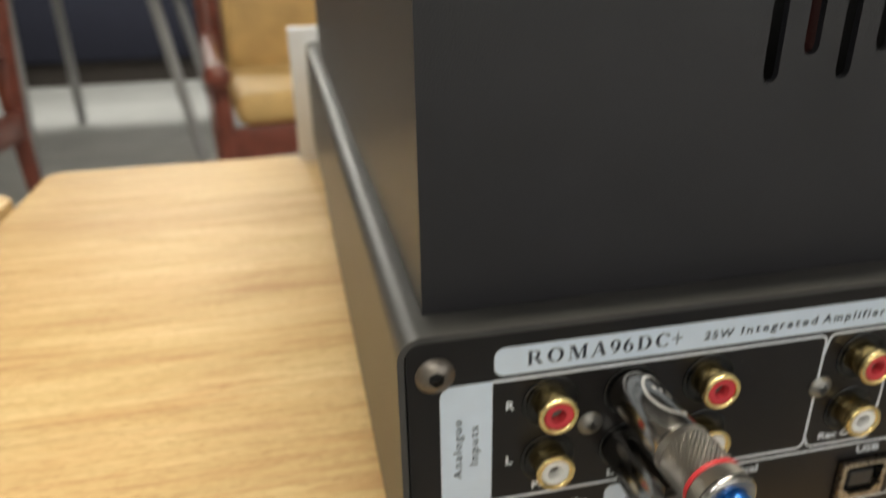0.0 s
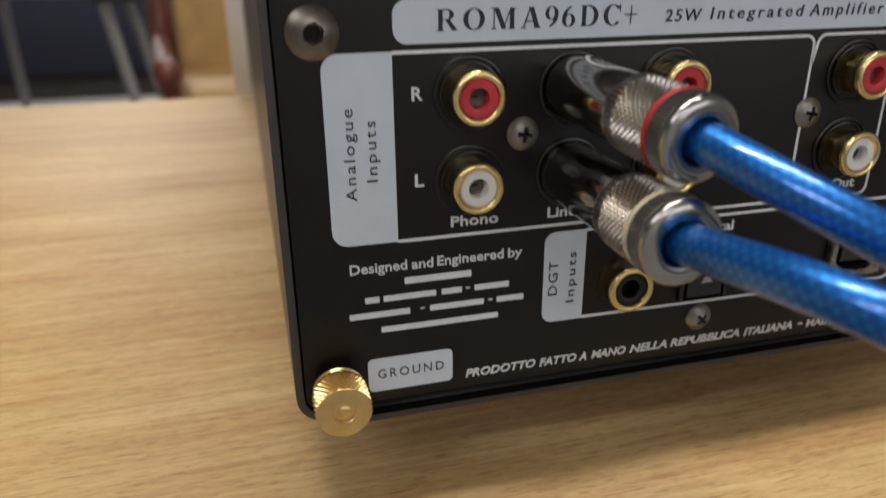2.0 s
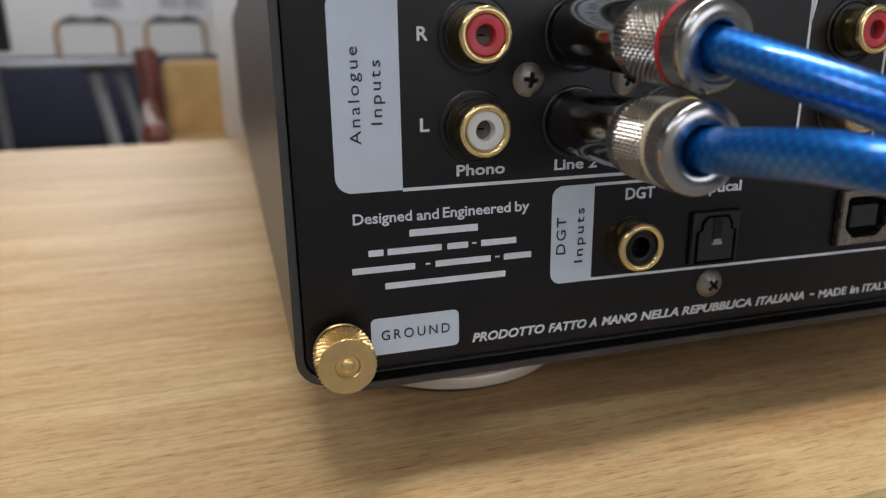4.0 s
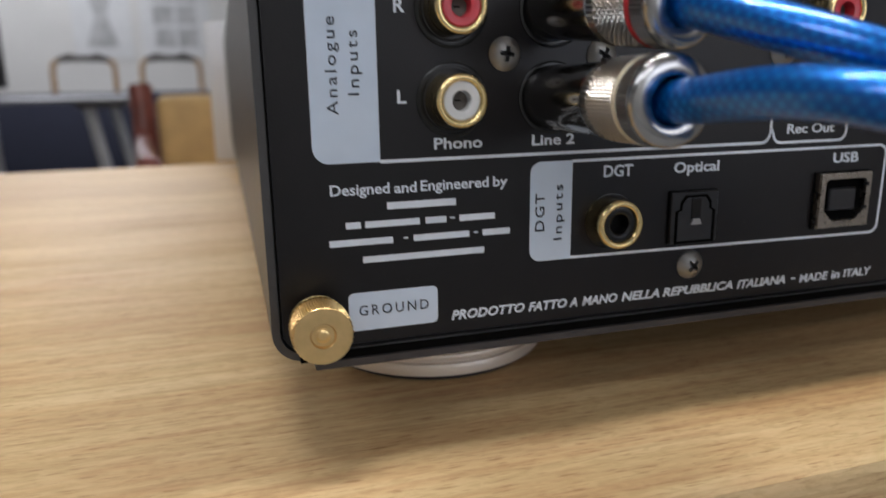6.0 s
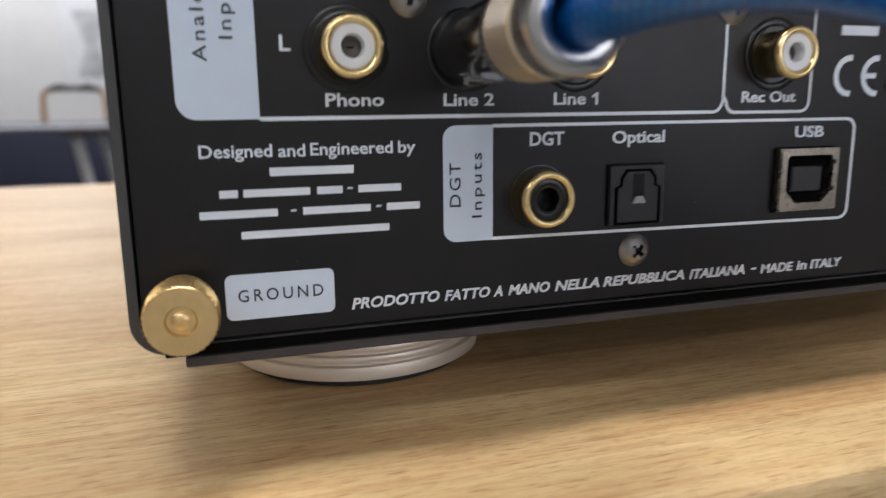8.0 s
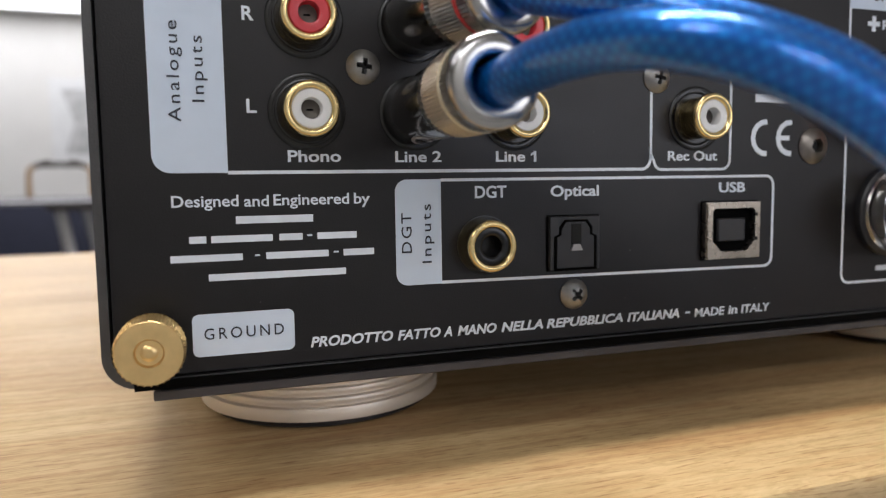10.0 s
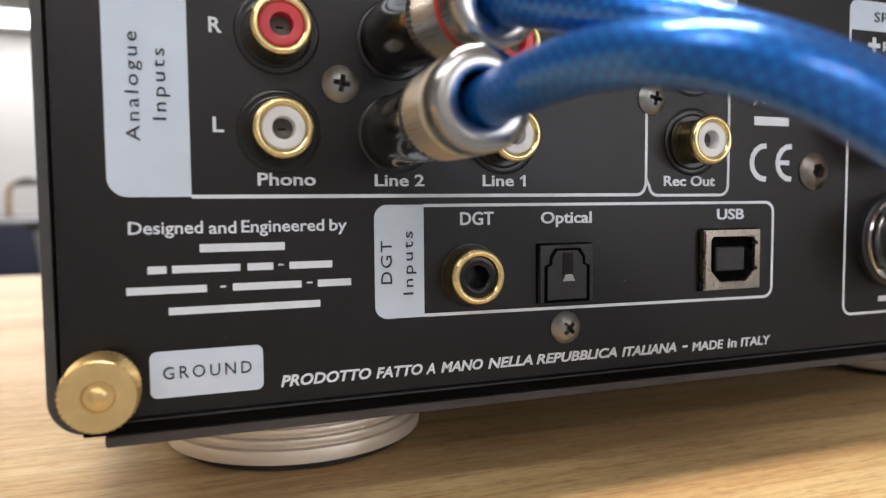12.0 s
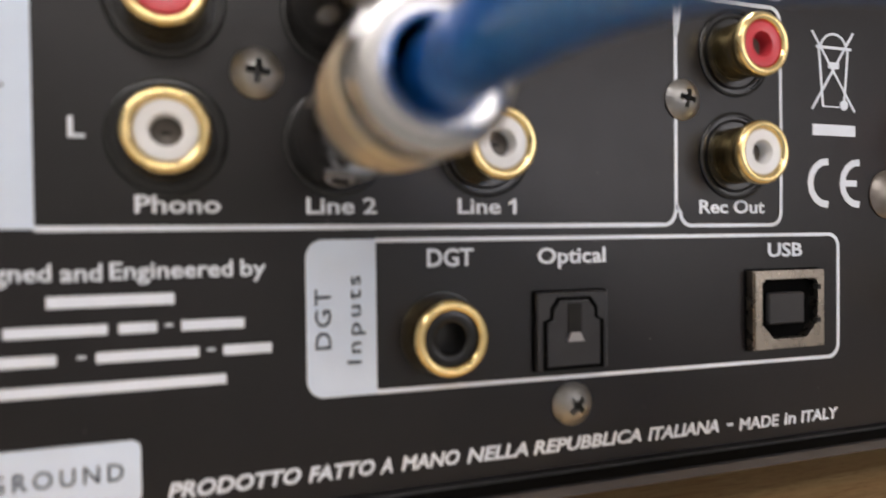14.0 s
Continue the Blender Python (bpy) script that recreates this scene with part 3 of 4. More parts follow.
# perforated upper cover
bm = bmesh.new()
CX0, CX1, CY0, CY1, CZ0, CZ1 = 0.0155, 0.2475, 0.0076, 0.36, 0.8432, 0.935
w = 0.0015
add_plate(bm, [(CX0, CZ0), (CX0 + w, CZ0), (CX0 + w, CZ1 - w), (CX1 - w, CZ1 - w), (CX1 - w, CZ0), (CX1, CZ0), (CX1, CZ1), (CX0, CZ1)], CY0 + w + 0.0001, CY1)
part("cover", bm, M_COVER, amp, "tall black steel tube cover", smooth=False)
ZT, S0, PITCH, NS, SW = 0.922, 0.0836, 0.0078, 12, 0.00165
comb, strip = [(CX0, CZ0), (CX1, CZ0), (CX1, ZT)], [(CX1, ZT), (CX1, CZ1), (CX0, CZ1), (CX0, ZT)]
for i in reversed(range(NS)):
    xc = S0 + i * PITCH
    zb = (0.8842 if i % 2 == 0 else 0.8890) + SW
    comb += [(xc + SW, ZT)] + [(xc + SW * math.cos(radians(a)), zb + SW * math.sin(radians(a))) for a in range(0, -181, -30)] + [(xc - SW, ZT)]
for i in range(NS):
    strip += [(S0 + i * PITCH - SW, ZT), (S0 + i * PITCH + SW, ZT)]
comb.append((CX0, ZT))
bm = bmesh.new()
add_plate(bm, comb, CY0, CY0 + w)
add_plate(bm, strip, CY0, CY0 + w)
bmesh.ops.remove_doubles(bm, verts=bm.verts, dist=1e-6)
part("cover_back", bm, M_COVER, amp, "vertical ventilation slots in the cover's back", smooth=False)
part("cover_front", box_bm(CX0 + w + 0.0001, CX1 - w - 0.0001, CY1 - w, CY1, CZ0, CZ1 - w - 0.0001), M_COVER, amp, smooth=False)
part("inner_wall", box_bm(0.02, 0.243, 0.045, 0.047, 0.8436, 0.93), M_INSIDE, amp, smooth=False)
part("capacitor", lathe_bm([(0, 0), (0.0045, 0), (0.005, 0.001), (0.005, 0.055), (0.004, 0.058), (0, 0.058)], Matrix.Translation((0.1055, 0.026, 0.8436)), 24), M_INSIDE_RED, amp, "dark red capacitor inside the cover")

# feet
ring_rows = [(1.5, 4.2, 25.4), (4.7, 6.0, 25.1), (6.5, 7.8, 24.9), (8.3, 9.6, 24.7), (10.1, 11.4, 24.4), (11.9, 14.0, 24.1)]
FOOT = [(0, 1.5)]
for z0, z1, r in ring_rows:
    FOOT += [(r - 0.5, z0), (r - 0.1, z0 + 0.12), (r, z0 + 0.4), (r, z1 - 0.4), (r - 0.1, z1 - 0.12), (r - 0.5, z1), (r - 1.1, z1 + 0.02), (r - 1.1, z1 + 0.45)]
FOOT = mm(*(FOOT[:-2] + [(0, 14.0)]))
for fx in (47.5, 221.0):
    for fy in (42.5, 375.0):
        m = Matrix.Translation((fx / 1000, fy / 1000, TOP + 0.0004))
        foot = part("foot", lathe_bm(FOOT, m, 64), M_ALU, amp, "grooved silver aluminium foot", angle=28)
        part("foot_pad", lathe_bm(mm((0, 0), (23.2, 0), (23.6, 0.3), (23.6, 1.49), (0, 1.49)), m, 40), M_BLACK, foot)

# ---- print on the rear panel ----
print_block("label_block", 17.1, 27.75, 800.75, 830.9, 2.6, "ad", M_PRINT, panel)
print_bar("frame_line", 27.75, 100.8, 830.45, 831.0, M_LINE, panel)
print_bar("frame_line", 27.75, 100.6, 800.5, 801.05, M_LINE, panel)
bm = bmesh.new()
line_pts = lambda cx, cz, r, a0, a1: [(cx + r * math.cos(radians(a0 + (a1 - a0) * i / 8)), cz + r * math.sin(radians(a0 + (a1 - a0) * i / 8))) for i in range(9)]


def stroke(bm, pts, w, y=-0.0001):
    """A flat raised line of width w along points in x and z, millimetres."""
    n = len(pts)
    L, R_ = [], []
    for i, (x, z) in enumerate(pts):
        x0, z0 = pts[max(i - 1, 0)]
        x1, z1 = pts[min(i + 1, n - 1)]
        d = math.hypot(x1 - x0, z1 - z0) or 1
        nx, nz = -(z1 - z0) / d * w / 2, (x1 - x0) / d * w / 2
        L.append((x + nx, z + nz))
        R_.append((x - nx, z - nz))
    add_plate(bm, k(L + R_[::-1]), 0.0, y)


stroke(bm, line_pts(100.8, 829.0, 1.75, 90, 0) + [(102.55, 820), (102.55, 802.6)] + line_pts(100.6, 802.6, 1.85, 0, -90)[1:], 0.5)
part("frame_line", bm, M_LINE, panel, smooth=False)
bm = bmesh.new()
stroke(bm, [(102.6, 803.4), (103.1, 802.5)] + line_pts(105.0, 802.4, 1.75, 180, 270) + line_pts(118.6, 802.4, 1.75, 270, 360) + [(120.4, 812), (120.2, 829.0)]
       + line_pts(118.4, 829.1, 1.75, 0, 90) + line_pts(105.0, 829.1, 1.75, 90, 180) + [(102.7, 826.0)], 0.5)
part("frame_line", bm, M_LINE, panel, smooth=False)

print_block("label_block", 53.7, 61.6, 781.9, 799.4, 2.0, "ad", M_PRINT, panel)
bm = bmesh.new()
stroke(bm, [(61.6, 799.25), (129.0, 799.25)] + line_pts(129.2, 797.4, 1.85, 90, 0) + line_pts(129.2, 783.3, 1.85, 0, -90) + [(61.6, 782.1)], 0.5)
part("frame_line", bm, M_LINE, panel, smooth=False)

print_block("label_block", 28.0, 121.8, 831.85, 838.2, 2.2, "abcd", M_PRINT, panel)
print_block("label_block", 21.6, 36.85, 772.85, 779.4, 1.0, "abcd", M_PRINT, panel)
print_block("label_block", 149.2, 236.0, 832.7, 838.4, 1.8, "cd", M_PRINT, panel)
bm = bmesh.new()
stroke(bm, [(149.45, 832.7), (149.45, 779.2)] + line_pts(151.5, 778.8, 2.05, 180, 270) + [(234.0, 776.75)] + line_pts(234.0, 778.8, 2.05, 270, 360) + [(236.0, 832.7)], 0.5)
part("frame_line", bm, M_LINE, panel, smooth=False)

serif_line("ROMA96DC+", 34.7, 833.6, 3.1, M_INK, panel, [0.0, 4.1, 8.5, 13.25, 17.25, 20.1, 23.2, 27.1, 30.8])
lettering("lettering", "25W", 72.7, 833.85, 6.7, 1.9, M_INK, panel, y=-0.00022, bold=0.006, shear=0.1, spacing=1.2)
lettering("lettering", "Integrated", 81.1, 833.4, 18.0, 2.5, M_INK, panel, y=-0.00022, bold=0.006, shear=0.1, spacing=1.35)
lettering("lettering", "Amplifier", 100.4, 833.4, 15.3, 2.6, M_INK, panel, y=-0.00022, bold=0.006, shear=0.1, spacing=1.35)
lettering("lettering", "Analogue", 22.0, 808.3, 14.5, 2.3, M_INK, panel, y=-0.00022, turn=90, spacing=1.25)
lettering("lettering", "Inputs", 25.4, 811.2, 9.6, 2.3, M_INK, panel, y=-0.00022, turn=90, spacing=1.25)
lettering("lettering", "DGT", 56.4, 787.3, 6.6, 1.75, M_INK, panel, y=-0.00022, turn=90, spacing=1.2)
lettering("lettering", "Inputs", 60.3, 785.5, 9.8, 2.1, M_INK, panel, y=-0.00022, turn=90, spacing=1.25)
lettering("lettering", "GROUND", 23.3, 775.45, 11.9, 1.75, M_INK, panel, y=-0.00022, spacing=1.35)
lettering("lettering", "SPEAKERS", 155.6, 834.5, 17.0, 1.9, M_INK, panel, y=-0.00022, spacing=1.1)
for body, x, z, w, h in (("R", 30.6, 823.45, 1.75, 2.1), ("L", 30.8, 809.75, 1.5, 2.1), ("Phono", 36.7, 802.3, 8.3, 1.85), ("Line 2", 53.9, 802.2, 7.9, 1.85),
                         ("Line", 71.6, 802.2, 5.5, 1.85), ("Rec Out", 106.3, 802.25, 11.1, 1.85), ("DGT", 67.7, 796.05, 5.8, 2.15), ("USB", 118.0, 796.15, 6.2, 2.0),
                         ("RIGHT", 158.2, 828.9, 9.6, 1.9)):
    lettering("lettering", body, x, z, w, h, M_LINE, panel, bold=0.02)
lettering("lettering", "Optical", 82.0, 795.45, 9.65, 2.6, M_LINE, panel, bold=0.02)
# the figure one, with a flag
part("lettering", add_plate(bmesh.new(), k([(78.75, 802.2), (79.2, 802.2), (79.2, 804.05), (78.85, 804.05), (78.2, 803.6), (78.2, 803.25), (78.75, 803.5)]), 0.0, -0.00012), M_LINE, panel, smooth=False)
for body, x0, x1, z, h in (("Designed", 19.5, 29.1, 795.1, 2.3), ("and", 29.9, 33.6, 795.55, 1.75), ("Engineered", 34.3, 46.1, 795.1, 2.3), ("by", 46.9, 49.5, 795.1, 2.3)):
    lettering("lettering", body, x0, z, x1 - x0, h, M_LINE, panel, bold=0.014)
for body, x0, x1 in (("PRODOTTO", 39.3, 52.9), ("FATTO", 53.7, 61.2), ("A", 61.75, 63.3), ("MANO", 64.3, 71.5), ("NELLA", 72.4, 80.5), ("REPUBBLICA", 81.2, 96.9), ("ITALIANA", 97.9, 109.4)):
    lettering("lettering", body, x0, 772.85 - (x0 - 39.3) * 0.006, x1 - x0, 1.72, M_LINE, panel, bold=0.027, shear=0.22)
print_bar("dash", 110.8, 111.8, 773.15, 773.5, M_LINE, panel)
for body, x0, x1 in (("MADE", 112.9, 119.9), ("in", 120.9, 123.0), ("ITALY", 124.0, 131.0)):
    lettering("lettering", body, x0, 772.3, x1 - x0, 1.65, M_LINE, panel, bold=0.016, shear=0.1)
# small centred print under the heading
for x0, x1, z0, z1 in ((28.6, 40.3, 793.0, 794.4), (21.75, 24.2, 790.2, 791.5), (24.9, 34.0, 790.2, 791.5), (35.0, 38.6, 790.2, 791.5), (39.3, 40.1, 790.75, 791.0), (40.9, 47.2, 790.2, 791.5),
                       (19.0, 29.4, 787.4, 788.7), (31.2, 32.0, 787.95, 788.2), (32.9, 42.6, 787.4, 788.7), (43.4, 44.2, 787.95, 788.2), (45.0, 50.0, 787.4, 788.7), (24.3, 45.3, 784.4, 785.7)):
    print_bar("print_bar", x0, x1, z0, z1 - (0.25 if z1 - z0 > 1 else 0.0), M_LINE, panel, r=0.1)
# plus and minus of the loudspeaker posts
bm = bmesh.new()
add_plate(bm, k([(154.2, 829.5), (157.4, 829.5), (157.4, 830.4), (154.2, 830.4)]), 0, -0.0001)
add_plate(bm, k([(155.35, 828.4), (156.25, 828.4), (156.25, 831.5), (155.35, 831.5)]), 0, -0.00011)
part("plus_mark", bm, M_LINE, panel, smooth=False)
print_bar("minus_mark", 159.0, 163.6, 778.9, 780.0, M_LINE, panel)
# conformity mark
bm = bmesh.new()
stroke(bm, line_pts(128.9, 806.65, 3.1, 85, 275), 1.0)
part("conformity_mark", bm, M_LINE, panel, smooth=False)
bm = bmesh.new()
stroke(bm, line_pts(135.0, 806.65, 3.1, 85, 275), 1.0)
add_plate(bm, k([(132.2, 806.2), (134.7, 806.2), (134.7, 807.1), (132.2, 807.1)]), 0, -0.00012)
part("conformity_mark", bm, M_LINE, panel, smooth=False)
# crossed-out bin
bm = bmesh.new()
stroke(bm, [(127.4, 826.2), (128.2, 817.7), (132.2, 817.7), (133.0, 826.2)], 0.4)
stroke(bm, [(126.9, 826.2), (133.6, 826.2)], 0.4, -0.00011)
stroke(bm, line_pts(130.2, 825.6, 2.6, 160, 20), 0.35, -0.00012)
stroke(bm, [(126.1, 828.4), (134.3, 817.1)], 0.35, -0.00013)
stroke(bm, [(134.0, 828.6), (126.1, 817.2)], 0.35, -0.00014)
add_plate(bm, k([(129.2, 823.2), (131.2, 823.2), (131.2, 824.1), (129.2, 824.1)]), 0, -0.00015)
add_plate(bm, k([(132.2 + 0.75 * math.cos(a), 818.0 + 0.75 * math.sin(a)) for a in np.linspace(0, 2 * math.pi, 13)[:-1]]), 0, -0.00016)
part("bin_mark", bm, M_LINE, panel, smooth=False)
print_bar("print_bar", 126.2, 134.4, 813.5, 815.1, M_LINE, panel)


# ---- sockets ----
def rca_jack(x, z, h, inner, label):
    m = on_panel(x, z)
    root = part("rca_jack", lathe_bm(mm((6.0, 0.0), (6.0, 0.22), (5.75, 0.34), (5.4, 0.34), (5.35, 0.12), (5.0, 0.12), (4.95, 0.45), (4.7, 0.5), (4.6, 0.2), (3.8, 0.2)), m, 40), M_RINGBLACK, amp, label)
    part("shell", lathe_bm(mm((3.75, 0.0), (3.75, h - 1.9), (4.05, h - 1.7), (4.2, h - 1.3), (4.2, h - 0.6), (4.1, h - 0.25), (3.85, h - 0.03), (3.5, h), (3.2, h - 0.15), (3.05, h - 0.4), (3.0, h - 1.1)), m, 40), M_GOLD, root, "gold-plated shell", angle=40)
    part("insulator", lathe_bm(mm((3.02, h - 0.7), (2.9, h - 0.45), (2.0, h - 0.42), (1.62, h - 0.5), (1.52, h - 1.0), (1.5, 0.6)), m, 36), inner, root, angle=60)
    part("contact", lathe_bm(mm((0, h - 2.9), (1.0, h - 2.9), (1.54, h - 2.6)), m, 24), M_BORE, root)
    slit = m @ Vector((0, 0, (h - 2.86) / 1000))
    part("contact_slit", box_bm(slit.x - 0.0005, slit.x + 0.0005, slit.y - 0.0001, slit.y, slit.z - 0.00012, slit.z + 0.00012), M_GAP, root, smooth=False)
    return root


for x in (39.9, 57.4, 75.2, 112.3):
    rca_jack(x, 824.1, 5.6, M_RED, "red and gold phono socket in a black ring")
    rca_jack(x, 810.1, 5.6, M_WHITE, "white and gold phono socket in a black ring")

# coaxial digital input: a short gold barrel; a flat black disc paints the shaded round recess
m = on_panel(69.4, 788.1)
root = part("coaxial_jack", lathe_bm(mm((5.1, 0.0), (5.05, 0.12), (4.85, 0.14), (4.75, 0.05), (0, 0.05)), m, 40), M_RINGBLACK, amp, "gold coaxial socket with a black centre")
part("shell", lathe_bm(mm((4.0, 0.06), (4.0, 2.2), (4.2, 2.4), (4.4, 2.8), (4.42, 3.4), (4.32, 3.8), (4.02, 4.1), (3.7, 4.15), (3.35, 4.0), (3.15, 3.6), (3.1, 2.4)), m, 44), M_GOLD, root, angle=50)
part("insulator", lathe_bm(mm((3.2, 3.1), (3.1, 3.4), (2.5, 3.5), (1.9, 3.4), (1.75, 3.1), (1.7, 0.3), (0, 0.3)), m, 36), M_RINGBLACK, root, angle=60)

# optical input
root = part("optical_port", box_bm(0.08140, 0.09135, -0.0010, 0.0, 0.7830, 0.7926, 0.00015, 1), M_PORT, amp, "black optical socket with a closed shutter", smooth=False)
door = [(82.6, 783.4), (90.2, 783.4), (90.2, 788.9), (89.4, 789.3), (89.4, 790.4), (88.5, 791.6), (84.4, 791.6), (83.5, 790.4), (83.5, 789.3), (82.6, 788.9)]
bm = bmesh.new()
grow = [(86.4 + (x - 86.4) * 1.10, 787.5 + (z - 787.5) * 1.09) for x, z in door]
add_frame(bm, k(grow), k(door), -0.00100, -0.00128)
part("shutter_rim", bm, M_GAP, root, smooth=False)
part("shutter", add_plate(bmesh.new(), k([(86.4 + (x - 86.4) * 0.96, 787.5 + (z - 787.5) * 0.96) for x, z in door]), -0.001, -0.00118), M_PORT, root, smooth=False)
part("guide", add_plate(bmesh.new(), k([(85.5, 787.6), (87.4, 787.6), (87.4, 791.2), (85.5, 791.2)]), -0.00118, -0.00132), M_INSIDE, root, smooth=False)
part("latch", add_plate(bmesh.new(), k([(85.3, 786.5), (87.6, 786.5), (87.1, 787.6), (85.8, 787.6)]), -0.00118, -0.00160), M_GREY_METAL, root, "small grey latch", smooth=False)

# flat black plate that paints a shaded recess round the socket
part("gap", add_plate(bmesh.new(), k([(81.2, 782.8), (91.55, 782.8), (91.55, 792.8), (81.2, 792.8)]), -0.00005, -0.00016), M_GAP, root, smooth=False)

# computer input
i8 = [(117.6, 784.85), (123.4, 784.85), (125.5, 787.0), (125.5, 792.6), (124.9, 793.15), (116.1, 793.15), (115.5, 792.6), (115.5, 787.0)]
bm = bmesh.new()
fo = [(114.15, 783.45), (126.85, 783.45), (126.851, 783.46), (126.85, 794.29), (126.84, 794.3), (114.16, 794.3), (114.15, 794.29), (114.149, 783.46)]
rim = [(120.5 + (x - 120.5) * 0.965, 788.9 + (z - 788.9) * 0.965) for x, z in fo]
add_frame(bm, k(fo), k(i8), -0.0013, 0.0)
add_frame(bm, k(rim), k(i8), -0.0016, -0.00131)
root = part("usb_port", bm, M_USB, amp, "square metal computer socket", smooth=False)
# flat black plate drawn as the shaded gap round the shell
part("gap", add_plate(bmesh.new(), k([(113.95, 783.2), (127.1, 783.2), (127.1, 794.55), (113.95, 794.55)]), -0.00002, -0.00014), M_GAP, root, smooth=False)
# shallow floor coloured black for the shade deep in the socket
part("socket_shade", add_plate(bmesh.new(), k(i8), -0.00015, -0.0002), M_GAP, root, smooth=False)
part("tongue", box_bm(0.1172, 0.1236, -0.0011, -0.00021, 0.7868, 0.7912, 0.0002, 1), M_PORT, root)
bm = bmesh.new()
for zz in (787.2, 791.9):
    add_box(bm, 0.1254, 0.1260, -0.00168, -0.0009, (zz - 0.35) / 1000, (zz + 0.35) / 1000)
part("spring_tabs", bm, M_INSIDE, root, smooth=False)


# ---- screws ----
def screw(x, z, r, rise, drive, material, label, spin=0.0):
    """A domed head with a cross or hexagon sunk into it."""
    bm = bmesh.new()
    nr, na = 24, 64
    rings = []
    for i in range(nr + 1):
        rr = r * i / nr
        ring = []
        for a in range(na):
            th = 2 * math.pi * a / na
            px, py = rr * math.cos(th), rr * math.sin(th)
            qx, qy = px * math.cos(spin) - py * math.sin(spin), px * math.sin(spin) + py * math.cos(spin)
            h = rise * (1 - (rr / r) ** 2.4) + 0.25
            if drive == "cross":
                arm, wide = r * 0.43, r * 0.115
                inside = (abs(qx) < wide and abs(qy) < arm) or (abs(qy) < wide and abs(qx) < arm)
                inside = inside or (abs(qx) + abs(qy) < r * 0.26)
            else:
                inside = max(abs(qx), abs(qx * 0.5 + qy * 0.866), abs(qx * 0.5 - qy * 0.866)) < r * 0.36
            if inside:
                h -= 1.5
            ring.append(bm.verts.new(on_panel(x, z) @ Vector((px / 1000, py / 1000, h / 1000))) if i else None)
            if i == 0 and a == 0:
                ring[0] = bm.verts.new(on_panel(x, z) @ Vector((0, 0, h / 1000)))
        rings.append(ring)
    for a in range(na):
        b = (a + 1) % na
        bm.faces.new((rings[0][0], rings[1][a], rings[1][b]))
        for i in range(1, nr):
            bm.faces.new((rings[i][a], rings[i + 1][a], rings[i + 1][b], rings[i][b]))
    base = [bm.verts.new(on_panel(x, z) @ Vector((r * math.cos(2 * math.pi * a / na) / 1000, r * math.sin(2 * math.pi * a / na) / 1000, 0))) for a in range(na)]
    for a in range(na):
        b = (a + 1) % na
        bm.faces.new((rings[nr][a], base[a], base[b], rings[nr][b]))
    head = part("screw", bm, material, amp, label, angle=30)
    if drive == "hex":
        # black hexagon just over the steel floor paints the recess's shade
        hf = rise + 0.25 - 1.42
        part("socket_shade", lathe_bm(mm((0, hf), (r * 0.36, hf)), on_panel(x, z) @ Matrix.Rotation(-spin, 4, "Z"), 6), M_INSIDE, head, smooth=False)
    return head


screw(48.9, 817.2, 2.75, 1.2, "cross", M_SCREW, "dark domed cross-head screw", 0.12)
screw(66.4, 816.9, 2.75, 1.2, "cross", M_SCREW, "dark domed cross-head screw", 0.5)
screw(103.6, 817.3, 2.75, 1.2, "cross", M_SCREW, "dark domed cross-head screw", 0.2)
screw(86.6, 778.5, 2.75, 1.4, "cross", M_SCREW, "dark domed cross-head screw", 0.75)
screw(140.8, 805.1, 3.6, 1.25, "hex", M_STEEL_SCREW, "steel button-head hexagon screw", 0.3)
screw(16.3, 833.9, 3.9, 1.5, "hex", M_STEEL_SCREW, "steel button-head hexagon screw", 0.1)


# ---- ground terminal and loudspeaker posts ----
def add_knurl(bm, m, r, h0, h1, depth, around, rows, slant=True):
    """A knurled band: raised diamonds, or straight ridges where slant is off."""
    def at(a, h, rr):
        th = 2 * math.pi * a / around
        return bm.verts.new(m @ Vector((rr / 1000 * math.cos(th), rr / 1000 * math.sin(th), h / 1000)))
    if not slant:
        low = [[at(a + sft, h, r) for a in range(around)] for sft, h in ((0, h0), (0, h1))]
        top = [[at(a + 0.5, h, r + depth) for a in range(around)] for h in (h0 + 0.15, h1 - 0.15)]
        for a in range(around):
            b = (a + 1) % around
            bm.faces.new((low[0][a], top[0][a], top[1][a], low[1][a]))
            bm.faces.new((top[0][a], low[0][b], low[1][b], top[1][a]))
            bm.faces.new((low[0][a], low[0][b], top[0][a]))
            bm.faces.new((low[1][a], top[1][a], low[1][b]))
        return bm
    n = rows * 2
    step = (h1 - h0) / n
    grid = [[at(a + 0.5 * (j % 2), h0 + j * step, r) for a in range(around)] for j in range(n + 1)]
    for j in range(n - 1):
        for a in range(around):
            left = a if j % 2 else (a - 1) % around
            right = (a + 1) % around if j % 2 else a
            ring = (grid[j][a], grid[j + 1][right], grid[j + 2][a], grid[j + 1][left])
            ca, ch, f = a + 0.5 * (j % 2), h0 + (j + 1) * step, 0.22
            top = (at(ca, ch - step * f, r + depth), at(ca + 0.5 * f, ch, r + depth), at(ca, ch + step * f, r + depth), at(ca - 0.5 * f, ch, r + depth))
            for p in range(4):
                q = (p + 1) % 4
                bm.faces.new((ring[p], ring[q], top[q], top[p]))
            bm.faces.new(top)
    for j, up in ((0, 1), (n, -1)):
        for a in range(around):
            b = (a + 1) % around
            bm.faces.new((grid[j][a], grid[j][b], grid[j + up][a if j % 2 == 0 else b]))
    return bm


